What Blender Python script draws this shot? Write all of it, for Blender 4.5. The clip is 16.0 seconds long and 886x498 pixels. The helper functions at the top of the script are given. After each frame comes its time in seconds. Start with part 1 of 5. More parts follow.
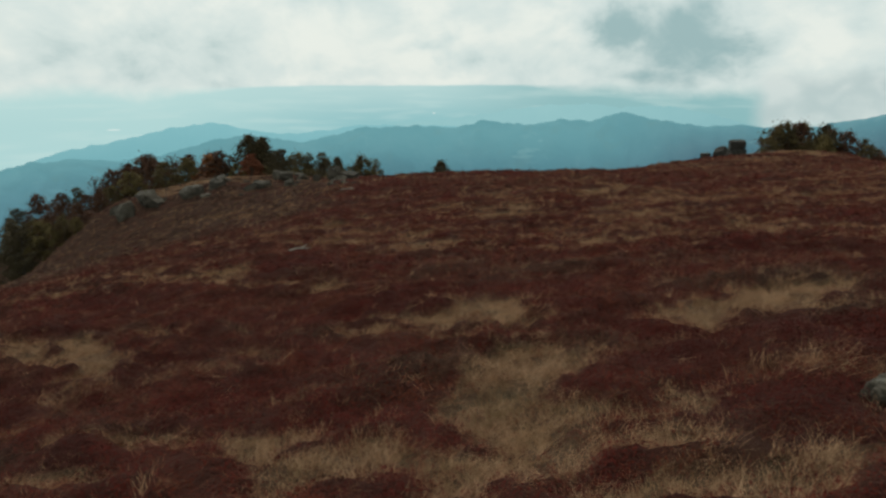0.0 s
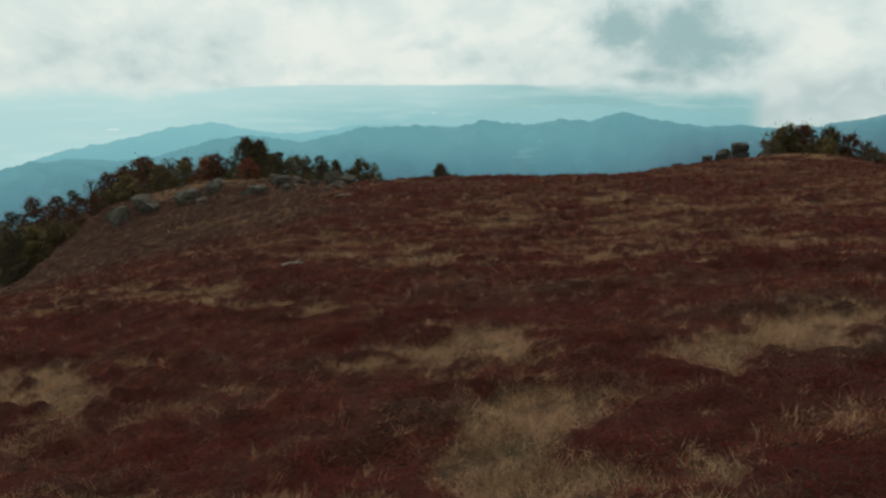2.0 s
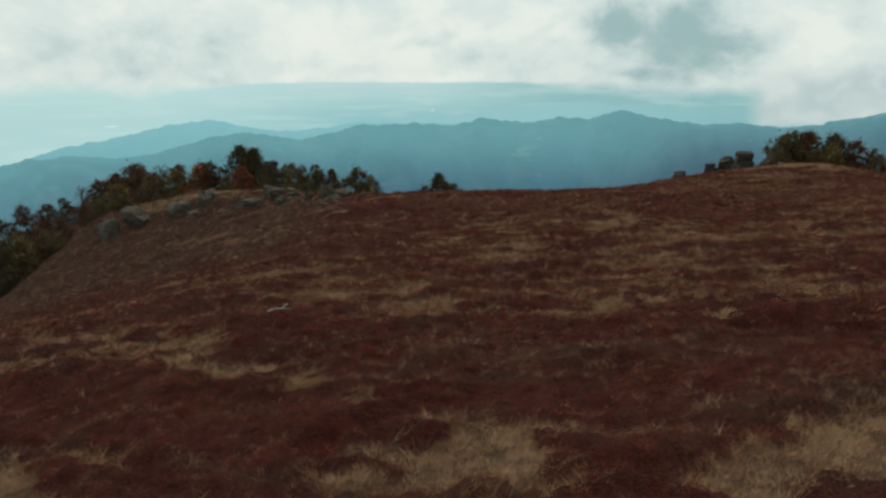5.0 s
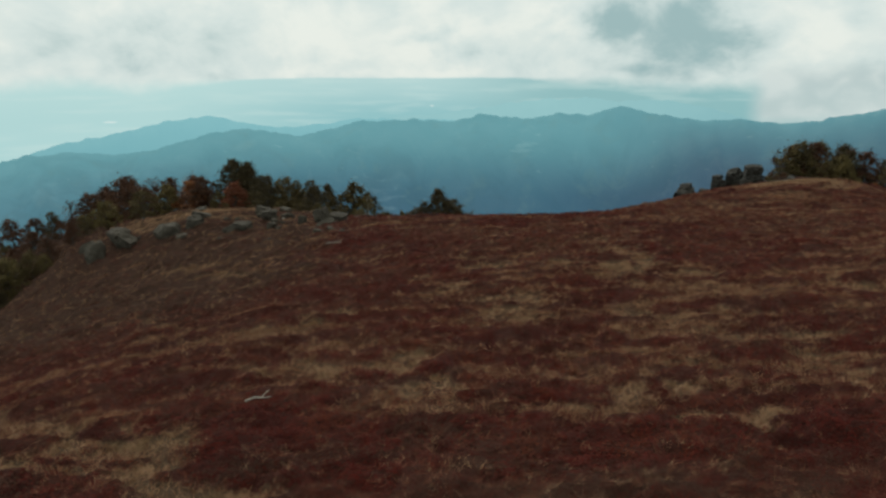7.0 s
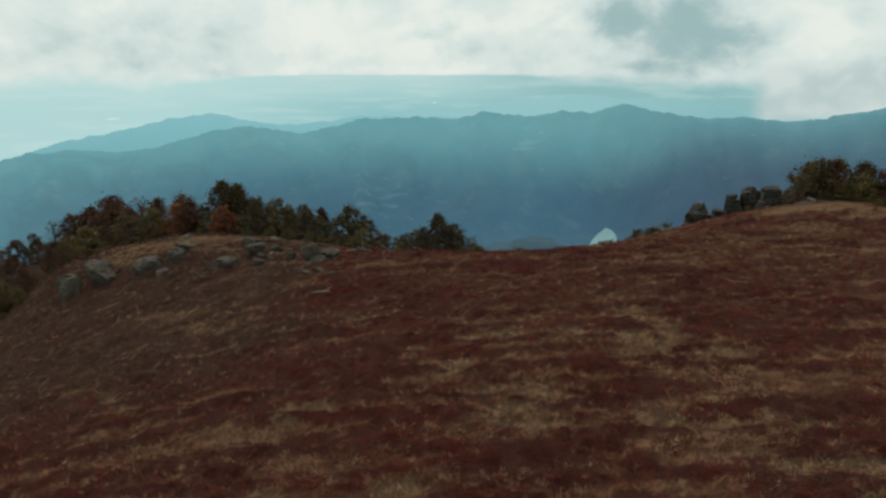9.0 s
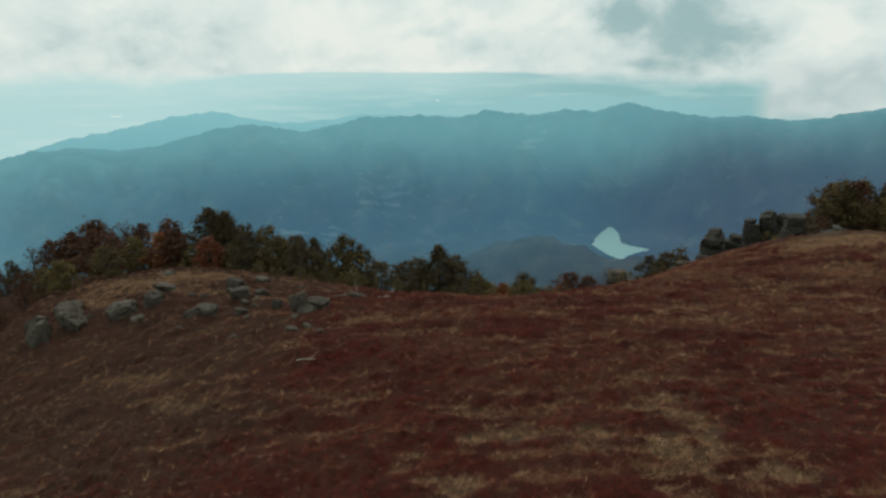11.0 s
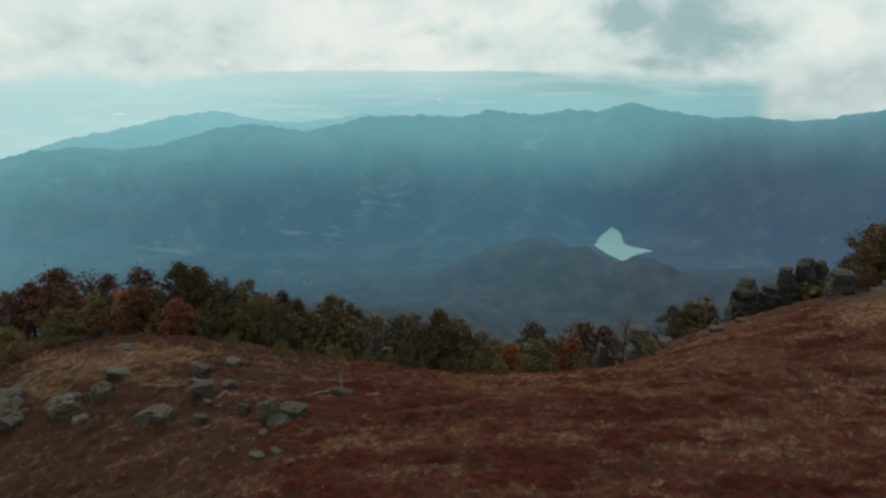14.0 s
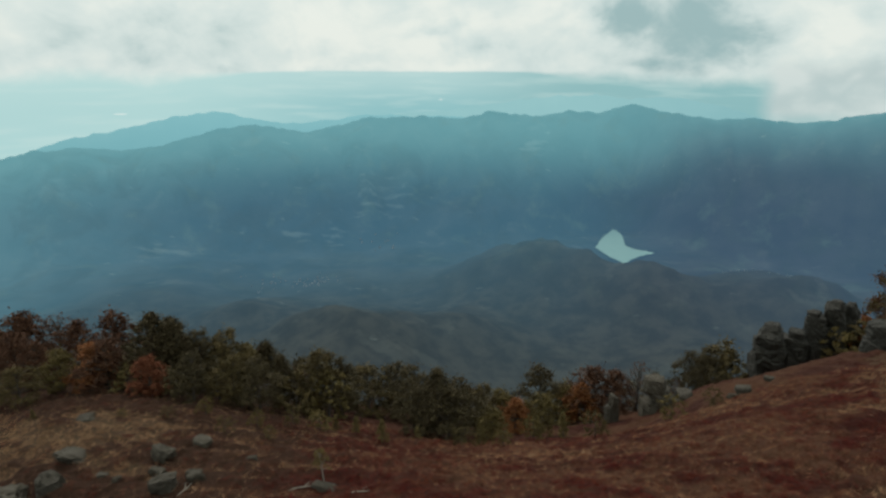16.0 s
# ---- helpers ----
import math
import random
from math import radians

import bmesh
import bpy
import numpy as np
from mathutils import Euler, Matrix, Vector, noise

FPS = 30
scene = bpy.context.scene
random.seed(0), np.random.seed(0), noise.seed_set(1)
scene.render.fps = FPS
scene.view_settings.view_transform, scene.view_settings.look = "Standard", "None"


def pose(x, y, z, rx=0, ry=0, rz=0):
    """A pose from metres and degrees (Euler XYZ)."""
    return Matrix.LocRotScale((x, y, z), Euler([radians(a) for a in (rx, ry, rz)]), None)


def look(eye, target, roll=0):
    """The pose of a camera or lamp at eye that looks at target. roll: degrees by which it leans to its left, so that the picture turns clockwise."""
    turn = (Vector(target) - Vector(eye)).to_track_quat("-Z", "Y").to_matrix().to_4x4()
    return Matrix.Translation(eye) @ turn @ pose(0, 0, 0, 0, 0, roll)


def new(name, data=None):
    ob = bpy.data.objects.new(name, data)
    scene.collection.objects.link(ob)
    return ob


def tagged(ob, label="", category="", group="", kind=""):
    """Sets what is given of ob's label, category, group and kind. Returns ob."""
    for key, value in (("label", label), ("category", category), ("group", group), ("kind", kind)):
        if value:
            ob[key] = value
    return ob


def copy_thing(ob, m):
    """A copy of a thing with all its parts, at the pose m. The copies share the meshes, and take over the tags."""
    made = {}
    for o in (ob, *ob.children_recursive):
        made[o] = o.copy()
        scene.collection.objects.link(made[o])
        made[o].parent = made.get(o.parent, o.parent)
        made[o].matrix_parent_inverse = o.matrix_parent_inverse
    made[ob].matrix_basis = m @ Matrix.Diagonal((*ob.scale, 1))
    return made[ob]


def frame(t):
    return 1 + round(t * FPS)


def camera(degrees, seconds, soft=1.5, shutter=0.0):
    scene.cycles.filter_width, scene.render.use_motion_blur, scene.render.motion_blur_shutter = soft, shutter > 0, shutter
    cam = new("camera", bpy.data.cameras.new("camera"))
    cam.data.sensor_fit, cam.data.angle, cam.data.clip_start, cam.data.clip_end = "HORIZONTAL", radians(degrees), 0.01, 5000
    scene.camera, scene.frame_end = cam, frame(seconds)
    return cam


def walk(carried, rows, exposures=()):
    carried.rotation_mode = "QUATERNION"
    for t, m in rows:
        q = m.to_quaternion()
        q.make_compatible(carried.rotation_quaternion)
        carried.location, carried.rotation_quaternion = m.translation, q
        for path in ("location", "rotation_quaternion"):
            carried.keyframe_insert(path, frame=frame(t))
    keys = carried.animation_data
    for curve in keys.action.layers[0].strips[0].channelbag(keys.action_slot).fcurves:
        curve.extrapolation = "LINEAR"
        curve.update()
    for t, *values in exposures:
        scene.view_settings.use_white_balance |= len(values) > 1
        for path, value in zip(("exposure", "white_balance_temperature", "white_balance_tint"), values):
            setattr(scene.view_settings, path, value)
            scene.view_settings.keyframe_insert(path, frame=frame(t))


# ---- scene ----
cam = camera(66.30, 16.0, soft=2.6)
PATH = [
    (0.0, (0.00, 0.00, 8.00), (-0.00, 96.77, -17.20), -0.16),
    (0.5, (0.02, 0.38, 8.15), (0.03, 97.15, -17.06), -0.14),
    (1.0, (0.01, 0.71, 8.29), (0.04, 97.47, -16.94), -0.13),
    (1.5, (0.02, 1.14, 8.36), (0.07, 97.90, -16.88), -0.13),
    (2.0, (0.05, 1.64, 8.44), (0.10, 98.40, -16.80), -0.12),
    (2.5, (0.06, 2.08, 8.58), (0.11, 98.84, -16.67), -0.11),
    (3.0, (0.07, 2.52, 8.74), (0.16, 99.28, -16.54), -0.09),
    (3.5, (0.08, 3.04, 8.89), (0.21, 99.79, -16.41), -0.08),
    (4.0, (0.09, 3.59, 9.21), (0.27, 100.32, -16.15), -0.06),
    (6.5, (0.03, 8.14, 12.10), (0.40, 104.69, -13.94), -0.04),
    (7.0, (0.07, 9.73, 12.91), (0.42, 106.24, -13.28), -0.04),
    (7.5, (0.16, 11.48, 13.69), (0.47, 107.96, -12.62), -0.05),
    (8.0, (0.26, 13.31, 14.53), (0.48, 109.76, -11.88), -0.05),
    (8.5, (0.35, 15.19, 15.33), (0.46, 111.62, -11.16), -0.03),
    (9.0, (0.48, 17.29, 16.15), (0.47, 113.69, -10.45), -0.01),
    (11.5, (0.71, 28.23, 20.42), (0.26, 124.52, -6.54), 0.03),
    (12.0, (0.73, 30.60, 21.27), (0.22, 126.89, -5.74), 0.03),
    (12.5, (0.69, 33.14, 22.02), (0.14, 129.41, -5.03), 0.04),
    (13.0, (0.67, 35.65, 22.81), (0.08, 131.91, -4.26), 0.07),
    (13.5, (0.68, 38.24, 23.72), (0.05, 134.50, -3.37), 0.11),
    (14.0, (0.71, 40.67, 24.67), (0.06, 136.93, -2.42), 0.14),
    (14.5, (0.72, 43.33, 25.58), (0.05, 139.58, -1.52), 0.18),
    (15.0, (0.77, 45.89, 26.49), (0.06, 142.15, -0.62), 0.20),
    (15.5, (0.83, 48.43, 27.46), (0.08, 144.69, 0.38), 0.22),
    (16.0, (0.93, 51.09, 28.35), (0.14, 147.37, 1.32), 0.24),
]
walk(cam, [(t, look(e, a, r)) for t, e, a, r in PATH])

# ---- world, sun ----
def put(nt, socket, v):
    if isinstance(v, bpy.types.NodeSocket):
        nt.links.new(v, socket)
    else:
        socket.default_value = v


def calc(nt, op, a, b=0.0, c=0.0, clamp=False):
    n = nt.nodes.new("ShaderNodeMath")
    n.operation, n.use_clamp = op, clamp
    for i, v in enumerate((a, b, c)):
        put(nt, n.inputs[i], v)
    return n.outputs[0]


def span(nt, v, a, b, lo=0.0, hi=1.0):
    """v from a..b to lo..hi, smoothly and clamped."""
    n = nt.nodes.new("ShaderNodeMapRange")
    n.interpolation_type = "SMOOTHSTEP"
    put(nt, n.inputs[0], v)
    for i, k in enumerate((a, b, lo, hi)):
        n.inputs[i + 1].default_value = k
    return n.outputs[0]


def grain(nt, vec, scale, detail=4.0, rough=0.55, warp=0.0):
    n = nt.nodes.new("ShaderNodeTexNoise")
    if vec is not None:
        put(nt, n.inputs["Vector"], vec)
    n.inputs["Scale"].default_value = scale
    n.inputs["Detail"].default_value = detail
    n.inputs["Roughness"].default_value = rough
    n.inputs["Distortion"].default_value = warp
    return n.outputs["Fac"]


def blend(nt, fac, a, b, kind="MIX"):
    n = nt.nodes.new("ShaderNodeMix")
    n.data_type, n.blend_type = "RGBA", kind
    put(nt, n.inputs[0], fac)
    for s, v in ((n.inputs[6], a), (n.inputs[7], b)):
        put(nt, s, v if isinstance(v, bpy.types.NodeSocket) else (*v, 1.0))
    return n.outputs[2]


def stretch(nt, vec, s, at=(0, 0, 0)):
    n = nt.nodes.new("ShaderNodeMapping")
    put(nt, n.inputs["Vector"], vec)
    n.inputs["Scale"].default_value = s
    n.inputs["Location"].default_value = at
    return n.outputs[0]


def relief(nt, height, strength, distance):
    n = nt.nodes.new("ShaderNodeBump")
    n.inputs["Strength"].default_value = strength
    n.inputs["Distance"].default_value = distance
    put(nt, n.inputs["Height"], height)
    return n.outputs[0]


def blob(nt, az, el, a, e, ra, re):
    """A soft oval in the sky round azimuth a and elevation e (degrees)."""
    p = calc(nt, "POWER", calc(nt, "DIVIDE", calc(nt, "SUBTRACT", az, a), ra), 2.0)
    q = calc(nt, "POWER", calc(nt, "DIVIDE", calc(nt, "SUBTRACT", el, e), re), 2.0)
    return calc(nt, "EXPONENT", calc(nt, "MULTIPLY", calc(nt, "ADD", p, q), -1.0))


SUN_ELEVATION, SUN_TURN = 48.0, -25.0
world = bpy.data.worlds.new("overcast_sky")
scene.world = world
world.use_nodes = True
wt = world.node_tree
wt.nodes.clear()
sky = wt.nodes.new("ShaderNodeTexSky")
sky.sky_type, sky.sun_disc = "NISHITA", False
sky.sun_elevation, sky.sun_rotation = radians(SUN_ELEVATION), radians(SUN_TURN)
sky.air_density, sky.dust_density = 1.0, 3.0
way = wt.nodes.new("ShaderNodeTexCoord").outputs["Generated"]
xyz = wt.nodes.new("ShaderNodeSeparateXYZ")
put(wt, xyz.inputs[0], way)
az = calc(wt, "DEGREES", calc(wt, "ARCTAN2", xyz.outputs[0], xyz.outputs[1]))
el = calc(wt, "DEGREES", calc(wt, "ARCSINE", xyz.outputs[2]))
flat = stretch(wt, way, (1.0, 1.0, 1.35), (0.3, 0.1, 0.6))
def puff(scale, at, turn):
    """Rounded heads of cloud: soft cells, pushed about by noise."""
    push = wt.nodes.new("ShaderNodeTexNoise")
    put(wt, push.inputs["Vector"], stretch(wt, way, (1.0, 1.0, 1.4), at))
    push.inputs["Scale"].default_value, push.inputs["Detail"].default_value = scale * 0.8, 4.0
    add = wt.nodes.new("ShaderNodeVectorMath")
    add.operation = "MULTIPLY_ADD"
    put(wt, add.inputs[0], push.outputs["Color"])
    add.inputs[1].default_value = (turn, turn, turn)
    put(wt, add.inputs[2], stretch(wt, way, (1.0, 1.0, 1.5), at))
    v = wt.nodes.new("ShaderNodeTexVoronoi")
    v.feature = "SMOOTH_F1"
    put(wt, v.inputs["Vector"], add.outputs[0])
    v.inputs["Scale"].default_value, v.inputs["Smoothness"].default_value = scale, 0.7
    return calc(wt, "SUBTRACT", 1.0, v.outputs["Distance"])


puffs = grain(wt, flat, 8.0, 6.0, 0.58, 0.35)
wisps = grain(wt, stretch(wt, way, (1.0, 1.0, 1.5), (3, 1, 2)), 22.0, 5.0, 0.55, 0.5)
heads = calc(wt, "ADD", calc(wt, "MULTIPLY", puff(9.0, (2, 5, 1), 0.20), 0.6), calc(wt, "MULTIPLY", puff(23.0, (7, 1, 4), 0.10), 0.4))


def push_by(scale, at, k):
    """Two ragged shifts, in degrees, that fray the edges of the clouds."""
    n = wt.nodes.new("ShaderNodeTexNoise")
    put(wt, n.inputs["Vector"], stretch(wt, way, (1.0, 1.0, 1.5), at))
    n.inputs["Scale"].default_value, n.inputs["Detail"].default_value, n.inputs["Roughness"].default_value = scale, 6.0, 0.6
    c = wt.nodes.new("ShaderNodeSeparateColor")
    put(wt, c.inputs[0], n.outputs["Color"])
    return [calc(wt, "MULTIPLY", calc(wt, "SUBTRACT", c.outputs[i], 0.5), k) for i in (0, 1)]


ua, ue = push_by(8.0, (5, 2, 8), 6.0)
azw, elw = calc(wt, "ADD", az, ua), calc(wt, "ADD", el, calc(wt, "MULTIPLY", ue, 0.55))
# grey hollows and white heads of the cloud: azimuth, elevation, their half widths, depth
DARK = [(20.8, 2.0, 4.4, 2.3, 0.62), (14.4, 2.7, 2.2, 2.2, 0.42), (18.0, 4.4, 4.0, 1.6, 0.25), (1.7, 1.1, 1.7, 0.9, 0.50), (-1.3, 2.1, 1.5, 0.5, 0.40), (16.4, -0.7, 2.6, 0.4, 0.14), (-18.0, -0.6, 2.2, 0.35, 0.26),
        (-23.8, 2.0, 2.3, 2.0, 0.24), (-27.8, 2.2, 1.8, 2.4, 0.20), (-31.0, 0.4, 2.0, 0.8, 0.20), (9.0, 2.2, 1.2, 0.5, 0.16), (30.6, 3.2, 0.9, 1.0, 0.20), (20.5, -0.5, 3.4, 0.7, 0.14), (28.0, -2.6, 4.0, 1.6, 0.26), (3.5, 3.8, 2.0, 0.8, 0.14)]
LIGHT = [(-6.0, 1.2, 5.0, 2.2, 0.16), (27.6, 2.0, 2.6, 2.0, 0.22), (8.5, 3.0, 3.6, 2.0, 0.12), (-15.5, 2.2, 3.2, 2.0, 0.10), (-4.0, -0.5, 9.0, 0.4, 0.16), (-28.0, 0.2, 5.0, 0.6, 0.08)]
tone = calc(wt, "ADD", 0.62, calc(wt, "MULTIPLY", calc(wt, "SUBTRACT", puffs, 0.5), 1.35))
tone = calc(wt, "ADD", tone, calc(wt, "MULTIPLY", calc(wt, "SUBTRACT", heads, 0.55), 0.28))
tone = calc(wt, "ADD", tone, calc(wt, "MULTIPLY", calc(wt, "SUBTRACT", wisps, 0.5), 0.42))
for a, e, ra, re, k in DARK:
    tone = calc(wt, "SUBTRACT", tone, calc(wt, "MULTIPLY", blob(wt, azw, elw, a, e, ra, re), k))
for a, e, ra, re, k in LIGHT:
    tone = calc(wt, "ADD", tone, calc(wt, "MULTIPLY", blob(wt, azw, elw, a, e, ra, re), k))
cloud = blend(wt, span(wt, tone, 0.0, 0.55), (0.33, 0.485, 0.495), (0.66, 0.76, 0.735))
cloud = blend(wt, span(wt, tone, 0.45, 0.90), cloud, (0.815, 0.865, 0.805))
# the far plain's haze painted into the sky under the cloud base: a clear line before the camera, frayed to both sides
fray = span(wt, calc(wt, "ABSOLUTE", calc(wt, "ADD", az, 4.5)), 10.0, 19.0)
ragged = calc(wt, "ADD", el, calc(wt, "MULTIPLY", calc(wt, "ADD", ue, calc(wt, "MULTIPLY", calc(wt, "SUBTRACT", wisps, 0.5), 1.5)), calc(wt, "MULTIPLY_ADD", fray, 0.30, 0.05)))
lift = calc(wt, "DIVIDE", calc(wt, "ADD", ragged, calc(wt, "MULTIPLY_ADD", fray, 0.45, 1.02)), calc(wt, "MULTIPLY_ADD", fray, 1.3, 0.22))
plain = blend(wt, span(wt, el, -4.2, -1.2), (0.29, 0.55, 0.575), (0.455, 0.67, 0.667))
plain = blend(wt, span(wt, az, -2.0, 12.0, 0.0, 0.85), plain, (0.262, 0.490, 0.505))
plain = blend(wt, span(wt, az, -24.0, -4.0, 0.75, 0.0), plain, (0.50, 0.73, 0.715))
plain = blend(wt, span(wt, grain(wt, stretch(wt, way, (1.0, 1.0, 9.0)), 9.0, 3.0), 0.45, 0.7, 0.0, 0.3), plain, (0.60, 0.77, 0.74))
# two thin white glints of far water, painted onto the plain
for a, e, ra in ((-25.6, -4.12, 0.55), (-0.7, -3.25, 0.16)):
    plain = blend(wt, span(wt, blob(wt, az, el, a, e, ra, 0.05), 0.3, 0.7, 0.0, 0.7), plain, (0.85, 0.9, 0.86))
haze = blend(wt, span(wt, lift, -0.5, 0.5), plain, cloud)
# the shower cloud that hangs over the range
hang = calc(wt, "ADD", el, calc(wt, "MULTIPLY", ue, 0.45))
veil = calc(wt, "MULTIPLY", span(wt, calc(wt, "ADD", az, calc(wt, "MULTIPLY", ua, 0.35)), 23.6, 25.4), calc(wt, "MULTIPLY", span(wt, hang, -5.4, -3.6), span(wt, hang, 0.5, -1.0)))
veiled = blend(wt, span(wt, heads, 0.35, 0.75), (0.49, 0.60, 0.595), (0.655, 0.735, 0.712))
haze = blend(wt, calc(wt, "MULTIPLY", veil, 0.92), haze, veiled)
# brightest round the sun behind the cloud, dimmer away from it
sunward = wt.nodes.new("ShaderNodeVectorMath")
sunward.operation = "DOT_PRODUCT"
put(wt, sunward.inputs[0], way)
sunward.inputs[1].default_value = (math.sin(radians(SUN_TURN)) * math.cos(radians(SUN_ELEVATION)), math.cos(radians(SUN_TURN)) * math.cos(radians(SUN_ELEVATION)), math.sin(radians(SUN_ELEVATION)))
dim = span(wt, sunward.outputs["Value"], -0.7, 0.35, 3.8, 10.0)
level = wt.nodes.new("ShaderNodeCombineXYZ")
for i in range(3):
    put(wt, level.inputs[i], dim)
lit = blend(wt, 1.0, haze, level.outputs[0], "MULTIPLY")
whole = blend(wt, 0.97, sky.outputs[0], lit)
bg = wt.nodes.new("ShaderNodeBackground")
put(wt, bg.inputs["Color"], whole)
bg.inputs["Strength"].default_value = 0.1
put(wt, wt.nodes.new("ShaderNodeOutputWorld").inputs["Surface"], bg.outputs[0])

sun = bpy.data.lights.new("sun", "SUN")
sun.energy, sun.angle, sun.color = 1.4, radians(20), (1.0, 0.95, 0.88)
new("sun", sun).matrix_world = look(
    (0, 0, 0), (-math.sin(radians(SUN_TURN)) * math.cos(radians(SUN_ELEVATION)),
                -math.cos(radians(SUN_TURN)) * math.cos(radians(SUN_ELEVATION)), -math.sin(radians(SUN_ELEVATION))))


# ---- materials ----
def material(name):
    m = bpy.data.materials.new(name)
    m.use_nodes = True
    return m, m.node_tree, m.node_tree.nodes["Principled BSDF"]


def here(nt):
    return nt.nodes.new("ShaderNodeNewGeometry").outputs["Position"]


def own(nt):
    return nt.nodes.new("ShaderNodeTexCoord").outputs["Object"]


def island(nt):
    return nt.nodes.new("ShaderNodeNewGeometry").outputs["Random Per Island"]


def each(nt):
    return nt.nodes.new("ShaderNodeObjectInfo").outputs["Random"]


def leafy(name, dark, mid, light, patch=1.2, rough=0.75):
    """Leaves: light and dark sprays, whole clumps that lean to one tint, and a tint of each plant's own."""
    m, nt, bs = material(name)
    dark, mid, light = (tuple(f * v for f, v in zip((1.46, 1.33, 1.34), k)) for k in (dark, mid, light))
    c = blend(nt, span(nt, island(nt), 0.0, 1.0, 0.35, 1.0), dark, mid)
    c = blend(nt, span(nt, grain(nt, own(nt), patch, 3.0), 0.45, 0.75, 0.0, 0.5), c, light)
    c = blend(nt, span(nt, each(nt), 0.0, 1.0, 0.0, 0.35), c, tuple(0.6 * v for v in mid))
    put(nt, bs.inputs["Base Color"], c)
    bs.inputs["Roughness"].default_value = rough
    bs.inputs["Specular IOR Level"].default_value = 0.1
    return m


def heath(name, tints, patch, shade=0.0):
    """Low plants on the slope: tints change by spray and in drifts over the ground."""
    m, nt, bs = material(name)
    c = blend(nt, span(nt, island(nt), 0.0, 1.0), tints[0], tints[1])
    c = blend(nt, span(nt, grain(nt, here(nt), patch, 4.0, 0.6), 0.49, 0.67, 0.0, 0.85), c, tints[2])
    c = blend(nt, span(nt, grain(nt, stretch(nt, here(nt), (1, 1, 1), (40, 7, 0)), patch * 1.3, 4.0, 0.6), 0.54, 0.66, 0.0, 0.75), c, tints[3])
    mats = grain(nt, stretch(nt, here(nt), (0.8, 1.5, 1), (11, 23, 0)), 0.16, 4.0, 0.55, 0.4)
    c = blend(nt, span(nt, mats, 0.50, 0.60, 0.0, shade), c, tuple(0.55 * v for v in tints[0]))
    put(nt, bs.inputs["Base Color"], c)
    bs.inputs["Roughness"].default_value = 0.9
    bs.inputs["Specular IOR Level"].default_value = 0.03
    bs.inputs["Sheen Weight"].default_value = 0.095
    bs.inputs["Sheen Roughness"].default_value = 0.35
    bs.inputs["Sheen Tint"].default_value = (1.0, 0.60, 0.48, 1.0)
    return m


M_BILBERRY = heath("bilberry_leaves", ((0.066, 0.0115, 0.0088), (0.095, 0.0175, 0.012), (0.110, 0.032, 0.017), (0.036, 0.0088, 0.0072)), 0.35, 0.6)
M_WITHERED = heath("withered_heath", ((0.047, 0.025, 0.017), (0.080, 0.041, 0.027), (0.110, 0.062, 0.039), (0.038, 0.024, 0.016)), 0.4, 0.4)
M_GRASS = heath("dry_grass_blades", ((0.300, 0.181, 0.105), (0.440, 0.271, 0.159), (0.340, 0.203, 0.112), (0.220, 0.145, 0.076)), 0.45)
M_RUSSET = heath("russet_grass_blades", ((0.175, 0.078, 0.043), (0.230, 0.112, 0.062), (0.290, 0.156, 0.092), (0.150, 0.070, 0.040)), 0.5)
M_GREEN = leafy("green_leaves", (0.046, 0.039, 0.018), (0.074, 0.060, 0.025), (0.130, 0.100, 0.036))
M_DARK = leafy("dark_green_leaves", (0.034, 0.029, 0.017), (0.054, 0.046, 0.023), (0.090, 0.072, 0.031))
M_OLIVE = leafy("olive_leaves", (0.058, 0.050, 0.020), (0.098, 0.081, 0.030), (0.156, 0.116, 0.038))
M_RUST = leafy("rusty_leaves", (0.047, 0.027, 0.017), (0.073, 0.038, 0.022), (0.098, 0.051, 0.025))
M_ORANGE = leafy("orange_leaves", (0.104, 0.046, 0.019), (0.165, 0.068, 0.024), (0.205, 0.096, 0.032))
M_RED = leafy("reddish_leaves", (0.100, 0.040, 0.023), (0.145, 0.055, 0.028), (0.165, 0.074, 0.032))
M_BARE = leafy("brown_sparse_leaves", (0.066, 0.043, 0.032), (0.098, 0.060, 0.043), (0.120, 0.070, 0.043))

M_BARK, nt, bs = material("bark")
c = blend(nt, grain(nt, stretch(nt, own(nt), (9, 9, 1.4)), 3.0, 5.0, 0.65), (0.035, 0.028, 0.022), (0.115, 0.095, 0.078))
put(nt, bs.inputs["Base Color"], c)
put(nt, bs.inputs["Normal"], relief(nt, grain(nt, stretch(nt, own(nt), (9, 9, 1.4)), 4.0, 5.0), 0.6, 0.03))
bs.inputs["Roughness"].default_value = 0.9

M_BIRCH, nt, bs = material("pale_bark")
c = blend(nt, span(nt, grain(nt, stretch(nt, own(nt), (3, 3, 14)), 2.0, 3.0), 0.52, 0.6), (0.30, 0.27, 0.22), (0.07, 0.06, 0.05))
put(nt, bs.inputs["Base Color"], c)
bs.inputs["Roughness"].default_value = 0.8

M_ROCK, nt, bs = material("weathered_granite")
pos = here(nt)
c = blend(nt, grain(nt, pos, 1.1, 6.0, 0.62), (0.034, 0.029, 0.022), (0.116, 0.098, 0.074))
c = blend(nt, span(nt, grain(nt, pos, 3.2, 4.0, 0.6), 0.56, 0.66, 0.0, 0.7), c, (0.150, 0.137, 0.110))
c = blend(nt, span(nt, grain(nt, stretch(nt, pos, (1, 1, 1), (9, 4, 2)), 2.0, 5.0, 0.7), 0.58, 0.68, 0.0, 0.8), c, (0.040, 0.036, 0.020))
c = blend(nt, span(nt, each(nt), 0.0, 1.0, 0.0, 0.4), c, (0.056, 0.050, 0.042))
